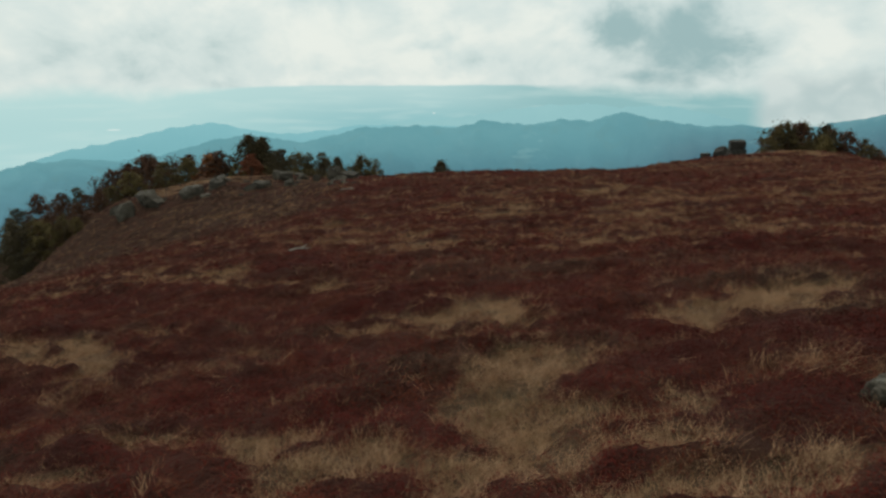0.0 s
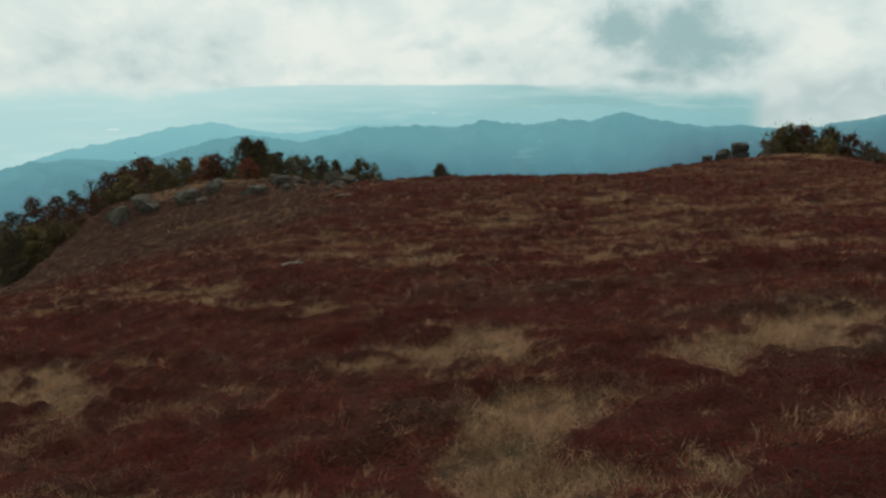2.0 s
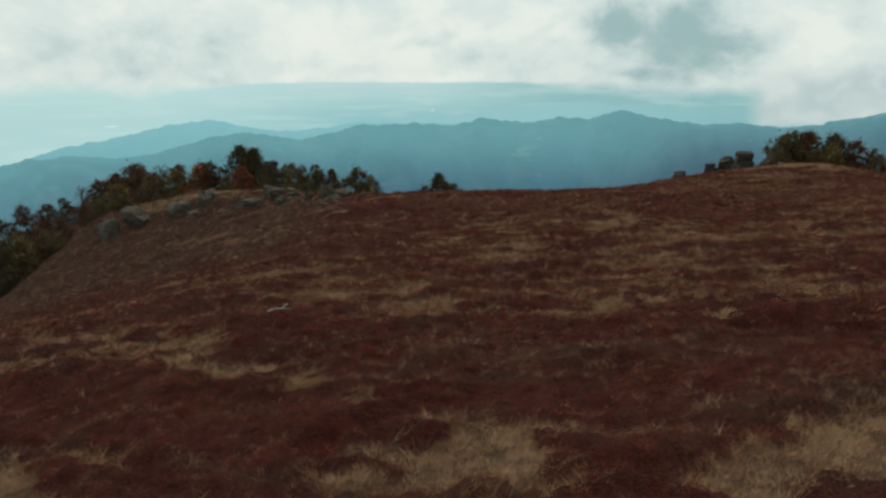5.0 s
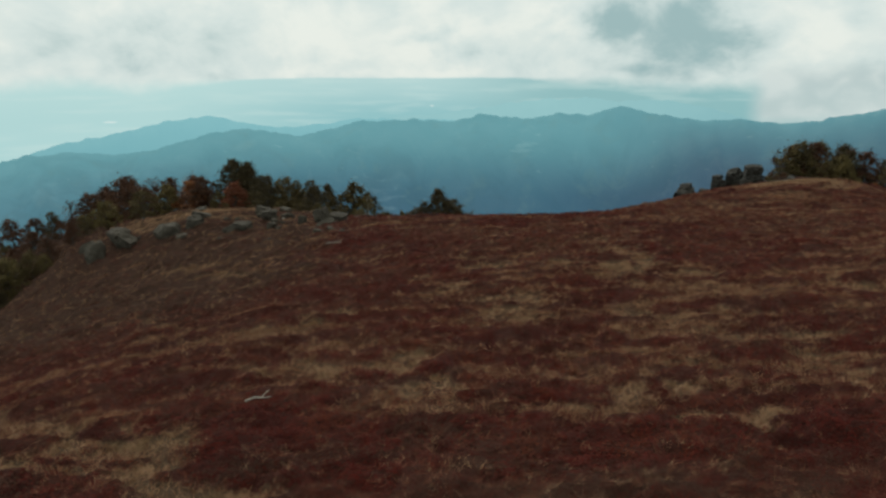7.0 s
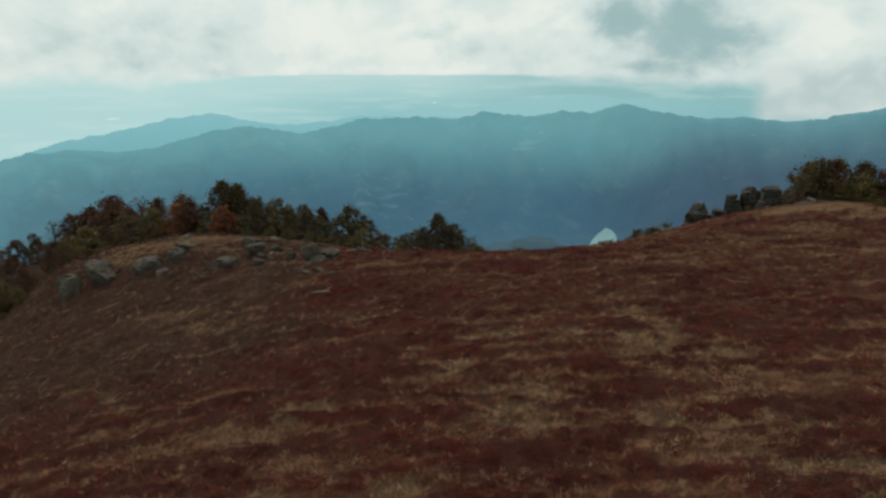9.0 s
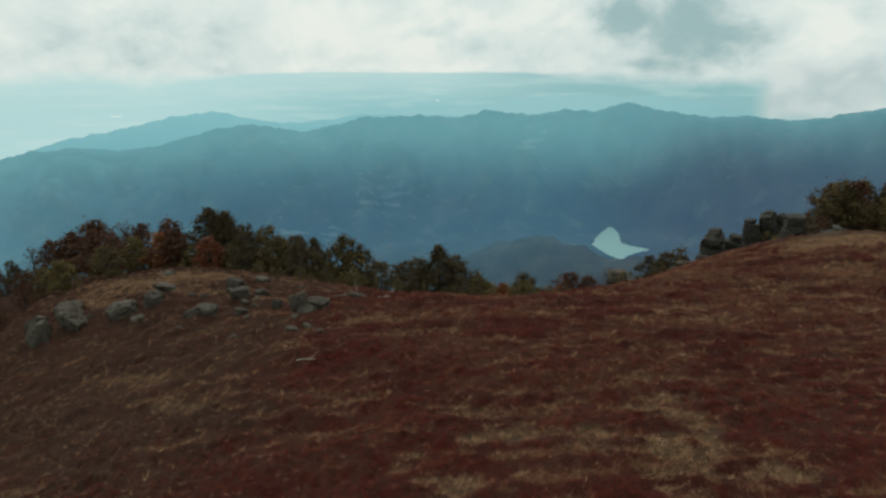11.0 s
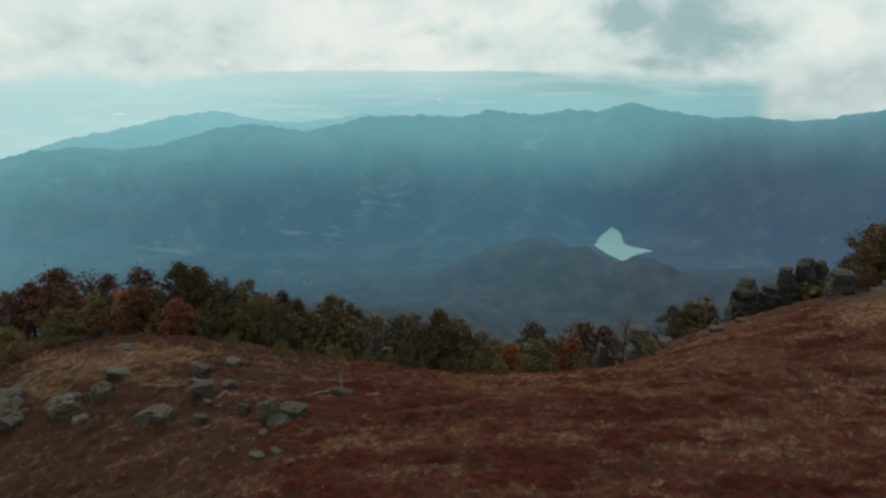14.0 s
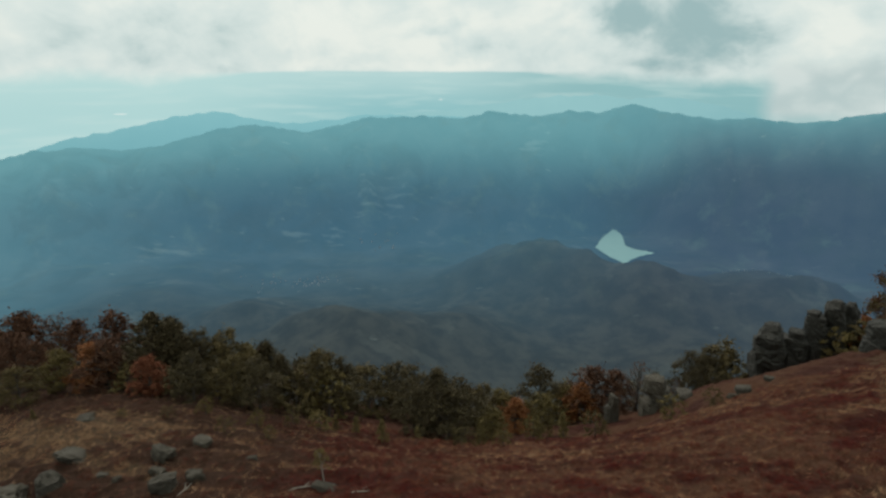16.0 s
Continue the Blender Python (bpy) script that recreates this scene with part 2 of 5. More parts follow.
put(nt, bs.inputs["Base Color"], c)
h = calc(nt, "ADD", grain(nt, pos, 2.2, 8.0, 0.65), calc(nt, "MULTIPLY", grain(nt, pos, 14.0, 4.0, 0.6), 0.25))
put(nt, bs.inputs["Normal"], relief(nt, h, 0.8, 0.25))
bs.inputs["Roughness"].default_value = 0.9
bs.inputs["Specular IOR Level"].default_value = 0.2

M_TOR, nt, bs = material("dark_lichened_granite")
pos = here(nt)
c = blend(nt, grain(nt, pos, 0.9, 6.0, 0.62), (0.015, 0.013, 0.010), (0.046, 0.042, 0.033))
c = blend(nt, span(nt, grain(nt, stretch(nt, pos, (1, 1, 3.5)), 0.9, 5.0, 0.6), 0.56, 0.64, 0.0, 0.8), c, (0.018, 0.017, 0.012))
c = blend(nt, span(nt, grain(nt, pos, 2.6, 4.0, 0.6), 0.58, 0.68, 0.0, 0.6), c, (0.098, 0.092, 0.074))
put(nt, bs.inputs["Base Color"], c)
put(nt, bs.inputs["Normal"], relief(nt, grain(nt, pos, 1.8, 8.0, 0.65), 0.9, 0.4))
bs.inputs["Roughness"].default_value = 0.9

M_HILL, nt, bs = material("heath_ground")
pos = here(nt)
at = nt.nodes.new("ShaderNodeAttribute")
at.attribute_name = "grassy"
bt = nt.nodes.new("ShaderNodeAttribute")
bt.attribute_name = "brown"
rt = nt.nodes.new("ShaderNodeAttribute")
rt.attribute_name = "russet"
red = blend(nt, grain(nt, pos, 1.6, 6.0, 0.65), (0.016, 0.007, 0.006), (0.060, 0.018, 0.013))
brown = blend(nt, grain(nt, pos, 1.2, 6.0, 0.65), (0.019, 0.012, 0.009), (0.052, 0.030, 0.020))
red = blend(nt, bt.outputs["Fac"], red, brown)
russet = blend(nt, grain(nt, pos, 1.9, 6.0, 0.65), (0.036, 0.018, 0.012), (0.105, 0.050, 0.028))
red = blend(nt, rt.outputs["Fac"], red, russet)
tan = blend(nt, grain(nt, pos, 2.3, 6.0, 0.65), (0.028, 0.019, 0.012), (0.105, 0.064, 0.038))
tan = blend(nt, span(nt, grain(nt, pos, 0.9, 4.0, 0.6), 0.5, 0.66, 0.0, 0.75), tan, (0.042, 0.034, 0.019))
tan = blend(nt, calc(nt, "MULTIPLY", rt.outputs["Fac"], 0.75), tan, russet)
edge = calc(nt, "ADD", at.outputs["Fac"], calc(nt, "MULTIPLY", calc(nt, "SUBTRACT", grain(nt, pos, 1.1, 5.0, 0.7), 0.5), 0.9))
put(nt, bs.inputs["Base Color"], blend(nt, span(nt, edge, 0.36, 0.62), red, tan))
h = calc(nt, "ADD", grain(nt, pos, 1.3, 5.0, 0.6), calc(nt, "MULTIPLY", grain(nt, pos, 6.0, 4.0, 0.7), 0.5))
put(nt, bs.inputs["Normal"], relief(nt, h, 1.0, 0.35))
bs.inputs["Roughness"].default_value = 0.95
bs.inputs["Specular IOR Level"].default_value = 0.03
bs.inputs["Sheen Weight"].default_value = 0.06
bs.inputs["Sheen Roughness"].default_value = 0.35
bs.inputs["Sheen Tint"].default_value = (1.0, 0.62, 0.50, 1.0)


def airy(name, near, far_low, far_high, painted_shade, r0, r1, z0, z1, fields=()):
    """A plain glowing backdrop of distance: haze painted as emission over dim woods and pale fields far down in the
    valley.
    """
    m, nt, bs = material(name)
    pos = here(nt)
    sep = nt.nodes.new("ShaderNodeSeparateXYZ")
    put(nt, sep.inputs[0], pos)
    r = calc(nt, "SQRT", calc(nt, "ADD", calc(nt, "POWER", sep.outputs[0], 2.0), calc(nt, "POWER", sep.outputs[1], 2.0)))
    bs.inputs["Roughness"].default_value = 1.0
    bs.inputs["Specular IOR Level"].default_value = 0.0
    woods = blend(nt, span(nt, grain(nt, pos, 0.006, 4.0, 0.5), 0.25, 0.78), (0.010, 0.014, 0.012), (0.028, 0.032, 0.028))
    if fields:
        hill_woods = blend(nt, span(nt, grain(nt, pos, 0.013, 6.0, 0.62), 0.36, 0.66), (0.006, 0.008, 0.008), (0.030, 0.030, 0.024))
        # contrast of the woods fades with distance, haze put into the base colour
        woods = blend(nt, span(nt, r, 2300.0, 3000.0, 0.85, 0.0), woods, hill_woods)
        woods = blend(nt, span(nt, grain(nt, stretch(nt, pos, (1, 1, 0.3), (90, 5, 0)), 0.0072, 5.0, 0.6), 0.58, 0.70, 0.0, 0.45), woods, (0.056, 0.060, 0.050))
        plots = grain(nt, stretch(nt, pos, (0.55, 1.5, 1.5), (3, 8, 0)), 0.017, 3.0, 0.5, 0.4)
        for x, y, w, d in fields:
            p = calc(nt, "POWER", calc(nt, "DIVIDE", calc(nt, "SUBTRACT", sep.outputs[0], x), w), 2.0)
            q = calc(nt, "POWER", calc(nt, "DIVIDE", calc(nt, "SUBTRACT", sep.outputs[1], y), d), 2.0)
            inside = calc(nt, "EXPONENT", calc(nt, "MULTIPLY", calc(nt, "ADD", p, q), -1.0))
            woods = blend(nt, span(nt, calc(nt, "ADD", plots, calc(nt, "MULTIPLY", inside, 0.30)), 0.68, 0.94, 0.0, 0.6), woods, (0.10, 0.115, 0.10))
        put(nt, bs.inputs["Normal"], relief(nt, grain(nt, pos, 0.006, 4.0, 0.5), 0.25, 50.0))
    put(nt, bs.inputs["Base Color"], woods)
    # haze painted as emission: its colour follows height, and below, distance
    haze_glow = blend(nt, span(nt, sep.outputs[2], z0, z1), far_low, far_high)
    # cloud shade painted into the glow of the eastern half, wider towards the near side
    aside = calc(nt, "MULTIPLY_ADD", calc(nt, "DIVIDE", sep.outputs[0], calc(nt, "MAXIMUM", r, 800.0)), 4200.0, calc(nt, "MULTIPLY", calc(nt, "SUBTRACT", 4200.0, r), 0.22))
    haze_glow = blend(nt, span(nt, calc(nt, "MULTIPLY_ADD", grain(nt, pos, 0.0011, 3.0), 700.0, aside), 950.0, 2150.0, 0.0, 0.9), haze_glow, painted_shade)
    # paler painted haze towards the west
    haze_glow = blend(nt, span(nt, sep.outputs[0], -2600.0, -900.0, 0.35, 0.0), haze_glow, (0.165, 0.395, 0.435))
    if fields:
        # painted haze lightens towards the far crest
        haze_glow = blend(nt, calc(nt, "MULTIPLY", span(nt, r, 3800.0, 4300.0, 0.0, 0.8), span(nt, sep.outputs[2], -760.0, -420.0)), haze_glow, (0.128, 0.322, 0.360))
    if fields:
        # darker folds and lighter clearings painted into the glow, dim as through haze
        painted_folds = grain(nt, stretch(nt, pos, (1, 1, 0.6), (60, 20, 0)), 0.0042, 6.0, 0.62, 0.6)
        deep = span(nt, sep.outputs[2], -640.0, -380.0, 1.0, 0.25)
        haze_glow = blend(nt, calc(nt, "MULTIPLY", span(nt, painted_folds, 0.44, 0.64, 0.0, 0.20), deep), haze_glow, (0.040, 0.090, 0.115))
        haze_glow = blend(nt, span(nt, grain(nt, pos, 0.0055, 5.0, 0.65, 0.4), 0.54, 0.70, 0.0, 0.17), haze_glow, (0.125, 0.235, 0.225))
    haze_glow = blend(nt, span(nt, r, r0, r1), near, haze_glow)
    put(nt, bs.inputs["Emission Color"], haze_glow)
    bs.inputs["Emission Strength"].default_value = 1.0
    return m


FIELDS = [(-380, 3690, 190, 170), (-1360, 3200, 180, 90), (-800, 3440, 110, 70), (-600, 3480, 80, 60), (500, 3950, 120, 80), (1400, 2900, 160, 60)]
M_VALLEY = airy("haze_glow_valley", (0.030, 0.041, 0.047), (0.047, 0.122, 0.178), (0.124, 0.320, 0.355), (0.041, 0.078, 0.128), 1700, 3600, -780, -260, FIELDS)
M_RANGE = airy("haze_glow_range", (0.15, 0.37, 0.42), (0.15, 0.37, 0.42), (0.22, 0.48, 0.52), (0.12, 0.26, 0.31), 3000, 4000, -700, -280)
M_FAINT = airy("haze_glow_far_range", (0.250, 0.485, 0.51), (0.250, 0.485, 0.51), (0.285, 0.525, 0.545), (0.215, 0.435, 0.47), 3000, 4000, -700, -280)

M_WATER, nt, bs = material("lake_water_glow")
c = blend(nt, grain(nt, here(nt), 0.01, 3.0), (0.10, 0.16, 0.15), (0.13, 0.19, 0.17))
put(nt, bs.inputs["Base Color"], c)
bs.inputs["Roughness"].default_value = 0.12
# even pale glow painted on the water, which gives no light itself
put(nt, bs.inputs["Emission Color"], blend(nt, 0.0, (0.11, 0.20, 0.205), (0.11, 0.20, 0.205)))
bs.inputs["Emission Strength"].default_value = 1.0

M_PALE, nt, bs = material("haze_glow_pale_walls")
put(nt, bs.inputs["Base Color"], blend(nt, island(nt), (0.04, 0.05, 0.05), (0.13, 0.13, 0.125)))
# blue haze painted as a glow over the walls
put(nt, bs.inputs["Emission Color"], blend(nt, 0.0, (0.04, 0.08, 0.11), (0.04, 0.08, 0.11)))
bs.inputs["Emission Strength"].default_value = 1.0


# ---- shapes ----
def hashed(ix, iy, seed):
    h = (ix * 374761393 + iy * 668265263 + seed * 144269504) & 0xFFFFFFFF
    h = ((h ^ (h >> 13)) * 1274126177) & 0xFFFFFFFF
    return ((h ^ (h >> 16)) & 0xFFFFFF) / float(0xFFFFFF)


def smooth_noise(x, y, seed=0):
    x, y = np.asarray(x, float), np.asarray(y, float)
    ix, iy = np.floor(x).astype(np.int64), np.floor(y).astype(np.int64)
    u, v = x - ix, y - iy
    u, v = u * u * (3 - 2 * u), v * v * (3 - 2 * v)
    a, b = hashed(ix, iy, seed), hashed(ix + 1, iy, seed)
    c, d = hashed(ix, iy + 1, seed), hashed(ix + 1, iy + 1, seed)
    return (a * (1 - u) + b * u) * (1 - v) + (c * (1 - u) + d * u) * v


def fbm(x, y, seed=0, octaves=4):
    s, k, f = 0.0, 0.5, 1.0
    for i in range(octaves):
        s, k, f = s + k * smooth_noise(x * f + 17.3 * i, y * f - 9.1 * i, seed + i), k * 0.5, f * 2.03
    return s / (1 - 0.5 ** octaves)


def ease(v, a, b):
    t = np.clip((v - a) / (b - a), 0, 1)
    return t * t * (3 - 2 * t)


# swells of the hill: where, and how high (m), each about 22 m wide
SWELLS = [(-42, 30, -2.39), (-14, 30, 2.03), (14, 30, -0.63), (42, 30, -3.31), (-42, 60, -0.84), (-14, 60, 0.88), (14, 60, -1.00),
          (42, 60, 0.88), (-75, 90, -4.44), (-42, 90, 0.10), (-14, 90, 1.59), (14, 90, 2.68), (42, 90, -2.02), (75, 90, -3.67),
          (-75, 118, 2.30), (-42, 118, 6.98), (-14, 118, 4.02), (14, 118, -1.61), (42, 118, 6.55), (75, 118, -1.07), (-75, 146, 11.08),
          (-42, 146, 3.30), (-14, 146, -0.01), (14, 146, -4.56), (42, 146, -0.13), (75, 146, 6.19)]


# lesser swells and hollows, each about 10 m wide
FOLDS = [(-7, 14, -0.54), (7, 14, 0.28), (21, 25, 0.25), (-21, 36, 0.38), (-7, 36, -0.41), (7, 36, -0.54), (-21, 47, 0.21), (35, 47, -0.19), (-7, 58, 0.22), (35, 58, -0.25), (21, 69, 0.35), (35, 69, -0.34), (35, 80, -0.52), (49, 80, 0.28), (-49, 91, -0.47), (-35, 91, -0.35), (-21, 91, 0.2), (-7, 91, 0.53), (7, 91, 0.33), (35, 91, -0.37), (-35, 102, 0.41), (-21, 102, 0.2), (-49, 113, 0.75), (-35, 113, 0.84), (-7, 113, -0.2), (21, 113, -0.33), (-49, 124, 0.24), (49, 124, -0.22)]


def hill(x, y):
    x, y = np.asarray(x, float), np.asarray(y, float)
    u, v = np.clip(x, -150, 150) / 50, (np.clip(y, -60, 190) - 70) / 50
    z = -6.64 + 7.26 * u - 9.25 * v - 0.29 * u * u - 0.18 * u * v - 2.06 * v * v
    for a, b, h in SWELLS:
        z = z + h * np.exp(-((x - a) ** 2 + (y - b) ** 2) / 968.0)
    for a, b, h in FOLDS:
        z = z + h * np.exp(-((x - a) ** 2 + (y - b) ** 2) / 200.0)
    z = z - 7.0 * np.exp(-((x - 30) ** 2 / 500.0 + (y - 166) ** 2 / 260.0)) - 3.2 * np.exp(-((x - 57) ** 2 / 130.0 + (y - 154) ** 2 / 60.0))
    z = z - 2.8 * np.exp(-((x - 26) ** 2 / 140.0 + (y - 137) ** 2 / 150.0))
    z = z - 5.5 * ease(x, 65, 86) * ease(y, 80, 112) * (0.45 + 0.55 * ease(x - 0.25 * (y - 110), 62, 76))
    brow = np.maximum(0, y - 134)
    z = z - 0.46 * brow * brow / (brow + 6.0) * ease(x, 40, 50) * (1 - ease(x, 67, 76)) * (1 - ease(y, 160, 175))
    west = np.maximum(0, -56 - x)
    z = z - 0.55 * west * west / (west + 8.0) * (1 - ease(y, 112, 138))
    r = np.hypot(x, y - 50)
    out, back = np.maximum(0, r - 150), np.maximum(0, y - 158)
    return z - 0.62 * out * out / (out + 90.0) - 0.75 * back * back / (back + 22.0)


def ground_at(x, y):
    x, y = np.asarray(x, float), np.asarray(y, float)
    open_heath = 1 - 0.85 * grassiness(x, y)
    mounds = 0.75 * np.maximum(0, fbm(x / 2.6, y / 2.2, 8, 2) - 0.40)
    n = fbm(x / 0.95 + 40, y / 0.85, 18, 2)
    tussocks = 0.34 * ease(1 - np.abs(2 * n - 1), 0.45, 1.0) * (0.4 + 1.2 * fbm(x / 3.1, y / 3.1, 28, 2))
    cushions = open_heath * (mounds + tussocks) * (1 - np.exp(-((x - 8.2) ** 2 + (y - 10.9) ** 2) / 2.2))
    return hill(x, y) + 0.40 * (fbm(x / 4.2, y / 4.2, 3, 3) - 0.5) + 0.10 * (fbm(x / 0.9, y / 0.9, 13, 2) - 0.5) + cushions - 0.2 - 0.15 * ease(y, 85, 100)


# drifts of dry grass among the bilberry: x, y, half length, half width, turn (degrees)
DRIFTS_A = [(4.6, 9.0, 1.6, 0.8, -9), (6.0, 9.1, 0.7, 0.5, 28), (0.3, 10.3, 1.2, 0.8, -83), (2.1, 10.4, 1.7, 1.3, -22), (3.6, 10.6, 1.1, 0.9, -10),
            (-2.3, 10.9, 1.2, 0.7, -54), (-0.9, 11.3, 1.0, 0.6, -29), (-1.8, 11.4, 0.8, 0.5, -39), (-7.6, 11.8, 0.9, 0.3, -19), (1.6, 12.0, 1.5, 1.2, -79),
            (3.0, 12.1, 1.0, 0.8, 83), (4.6, 12.2, 0.4, 0.3, -10), (-3.8, 12.3, 0.9, 0.5, -35), (-6.7, 13.2, 1.5, 0.5, -22), (1.3, 14.0, 1.6, 0.7, 88),
            (1.9, 14.9, 0.7, 0.5, 89), (2.4, 15.1, 1.2, 0.8, -88), (1.5, 15.9, 0.6, 0.4, -85), (6.9, 17.0, 0.5, 0.4, -4), (0.3, 17.6, 0.6, 0.5, -40)]
DRIFTS_B = [(6.8, 18.1, 1.3, 0.7, 66), (10.3, 18.4, 0.9, 0.7, 29), (-6.8, 18.6, 0.9, 0.3, -28), (8.2, 18.9, 0.9, 0.8, 22), (-5.6, 19.1, 1.1, 0.3, -25),
            (-10.4, 19.1, 1.0, 0.3, -21), (10.0, 19.6, 1.2, 0.9, 7), (-12.0, 19.7, 1.3, 0.4, -26), (0.2, 19.9, 1.2, 0.9, -59), (-1.9, 20.0, 1.1, 0.5, -26),
            (-11.2, 20.2, 1.8, 0.6, -53), (1.3, 20.6, 2.0, 1.5, -41), (12.1, 20.8, 1.0, 0.7, 7), (4.6, 20.8, 0.8, 0.4, -21), (-1.3, 21.1, 1.5, 0.5, -20),
            (2.9, 21.9, 1.1, 0.5, -21), (-15.1, 22.5, 2.0, 0.6, -38), (-13.0, 22.6, 1.7, 0.6, -45), (-13.9, 22.9, 1.2, 0.3, -27), (-10.7, 23.0, 1.8, 0.4, -26)]
DRIFTS_C = [(-2.8, 25.0, 1.4, 0.4, -21), (-5.3, 28.1, 1.3, 0.6, -18), (-6.8, 28.7, 0.9, 0.5, -29), (-4.6, 28.9, 0.6, 0.3, -70), (-8.6, 29.4, 1.3, 0.7, -29),
            (-7.0, 29.9, 1.5, 0.5, -22), (-8.8, 30.0, 2.4, 0.6, -22), (-10.5, 31.1, 1.4, 0.7, -32), (12.9, 33.1, 1.5, 0.5, 62), (-17.2, 34.2, 2.8, 0.5, -21),
            (-12.7, 34.3, 2.9, 0.9, -61), (-12.2, 34.5, 2.7, 1.1, -55), (11.4, 34.7, 1.0, 0.7, 5), (-15.0, 34.8, 2.2, 0.9, -32), (13.7, 34.9, 0.8, 0.6, 52),
            (-11.1, 35.6, 1.4, 0.7, -35), (-21.7, 36.0, 4.4, 0.5, -41), (6.7, 36.3, 1.5, 0.5, -9), (3.1, 36.5, 3.2, 0.3, -8), (8.7, 37.2, 1.5, 0.8, 73)]
DRIFTS_D = [(-16.9, 37.3, 3.5, 0.7, -37), (-13.6, 37.5, 1.4, 0.4, -21), (10.8, 38.1, 1.2, 1.0, 43), (19.9, 38.5, 1.5, 0.5, -9), (-0.8, 38.8, 1.5, 1.0, -81),
            (17.7, 39.5, 2.7, 0.4, -11), (0.3, 39.7, 2.1, 0.6, -90), (14.6, 40.0, 2.8, 0.5, -10), (19.2, 41.2, 1.5, 1.0, 7), (-24.0, 42.4, 4.5, 0.6, -40),
            (22.6, 42.4, 1.4, 0.5, -9), (-5.8, 42.5, 1.5, 0.6, -11), (-2.7, 42.6, 1.3, 0.7, -14), (-2.0, 43.3, 1.8, 0.5, -8), (-6.9, 43.4, 2.1, 0.4, -14),
            (-1.2, 43.9, 1.7, 0.6, -11), (17.6, 44.1, 1.9, 0.6, -9), (19.2, 44.2, 2.2, 0.5, -6), (19.9, 44.3, 1.5, 0.6, -8), (-7.4, 44.8, 2.0, 1.1, -20)]
DRIFTS_E = [(15.0, 45.8, 1.3, 0.5, -9), (22.9, 47.8, 1.8, 0.4, -7), (17.1, 48.5, 2.1, 0.7, -8), (14.7, 48.9, 1.4, 0.5, -9), (12.0, 49.4, 1.5, 1.4, 40),
            (5.3, 50.6, 1.8, 1.5, -89), (-10.6, 50.8, 3.0, 0.8, -29), (-12.4, 50.8, 2.2, 0.5, -32), (-10.8, 51.2, 2.6, 0.8, -24), (4.3, 51.5, 2.3, 1.8, -10),
            (-9.2, 51.6, 2.0, 0.7, -30), (28.2, 53.0, 2.9, 0.7, -12), (-7.5, 53.2, 2.2, 1.2, -55), (24.6, 53.4, 2.1, 0.6, -5), (6.0, 53.5, 1.8, 1.2, -9),
            (19.6, 54.3, 1.8, 0.4, -6), (2.9, 54.8, 1.7, 0.8, -16), (6.5, 54.8, 2.5, 0.8, -12), (29.1, 56.5, 1.6, 1.1, 19), (0.9, 58.0, 1.9, 1.3, -31)]
DRIFTS_F = [(31.2, 58.2, 2.4, 0.7, -14), (19.1, 58.7, 2.0, 1.2, 3), (13.7, 59.8, 2.7, 2.1, -2), (0.2, 59.8, 2.6, 0.6, -15), (-23.8, 61.9, 7.1, 0.6, -44),
            (16.5, 62.2, 2.2, 1.3, 69), (-0.2, 62.5, 1.4, 0.5, -10), (13.6, 62.8, 1.7, 0.8, -1), (10.0, 63.1, 2.0, 0.8, -5), (9.0, 63.2, 3.6, 0.6, -13),
            (3.1, 63.7, 1.4, 0.8, -8), (16.6, 63.9, 1.7, 1.2, 43), (4.2, 64.1, 3.3, 1.2, -17), (6.5, 64.1, 1.4, 0.6, -6), (15.4, 65.3, 2.1, 1.3, 4),
            (3.9, 65.8, 2.2, 0.5, -8), (14.8, 67.0, 2.1, 1.1, -10), (2.1, 67.6, 2.1, 1.1, -24), (14.9, 68.3, 1.9, 1.1, 1), (-6.0, 71.7, 1.9, 0.5, -28)]
DRIFTS_G = [(-5.8, 71.9, 1.4, 0.6, -19), (25.7, 72.7, 1.4, 0.6, 13), (2.8, 84.3, 2.1, 1.2, -5), (2.0, 85.0, 1.6, 1.4, -26), (-3.1, 85.4, 3.6, 1.1, -8),
            (21.3, 87.0, 3.4, 0.9, 6), (17.8, 87.2, 1.9, 0.9, 8), (24.9, 87.5, 2.0, 1.1, 19), (26.5, 88.1, 1.9, 1.0, 58), (11.2, 89.5, 1.9, 0.8, 2),
            (37.0, 89.7, 3.3, 1.2, -1), (-6.5, 89.9, 4.9, 2.1, -18), (42.5, 90.9, 1.9, 1.2, 25), (22.8, 91.1, 3.0, 1.4, 8), (24.6, 92.0, 3.8, 2.6, 25),
            (36.7, 95.0, 3.0, 1.9, 30), (36.9, 95.1, 3.6, 1.6, 58), (48.4, 104.9, 5.1, 2.7, 13), (-28.7, 105.8, 3.4, 1.2, -11), (-45.3, 108.7, 6.3, 0.6, -25)]
DRIFTS_H = [(-45.1, 109.8, 7.9, 0.7, -31), (-42.5, 110.8, 6.1, 1.0, -25), (-37.9, 112.3, 6.2, 1.8, -22), (-41.9, 113.7, 14.4, 2.0, -32), (45.3, 114.3, 3.5, 1.3, -19),
            (-36.9, 116.8, 4.3, 2.0, -31), (35.0, 126.0, 3.0, 1.2, 20), (58.0, 127.1, 5.3, 2.6, 58)]
DRIFTS_FAR = [(62, 125, 9.0, 7.0, 0), (66, 136, 8.0, 5.0, 0), (52, 120, 7.0, 2.5, 10), (-33, 114, 5.0, 3.0, 0), (40, 100, 6.0, 1.2, 10), (-28, 84, 7.0, 1.2, -20),
              (-21, 76, 5.0, 0.8, -25)]
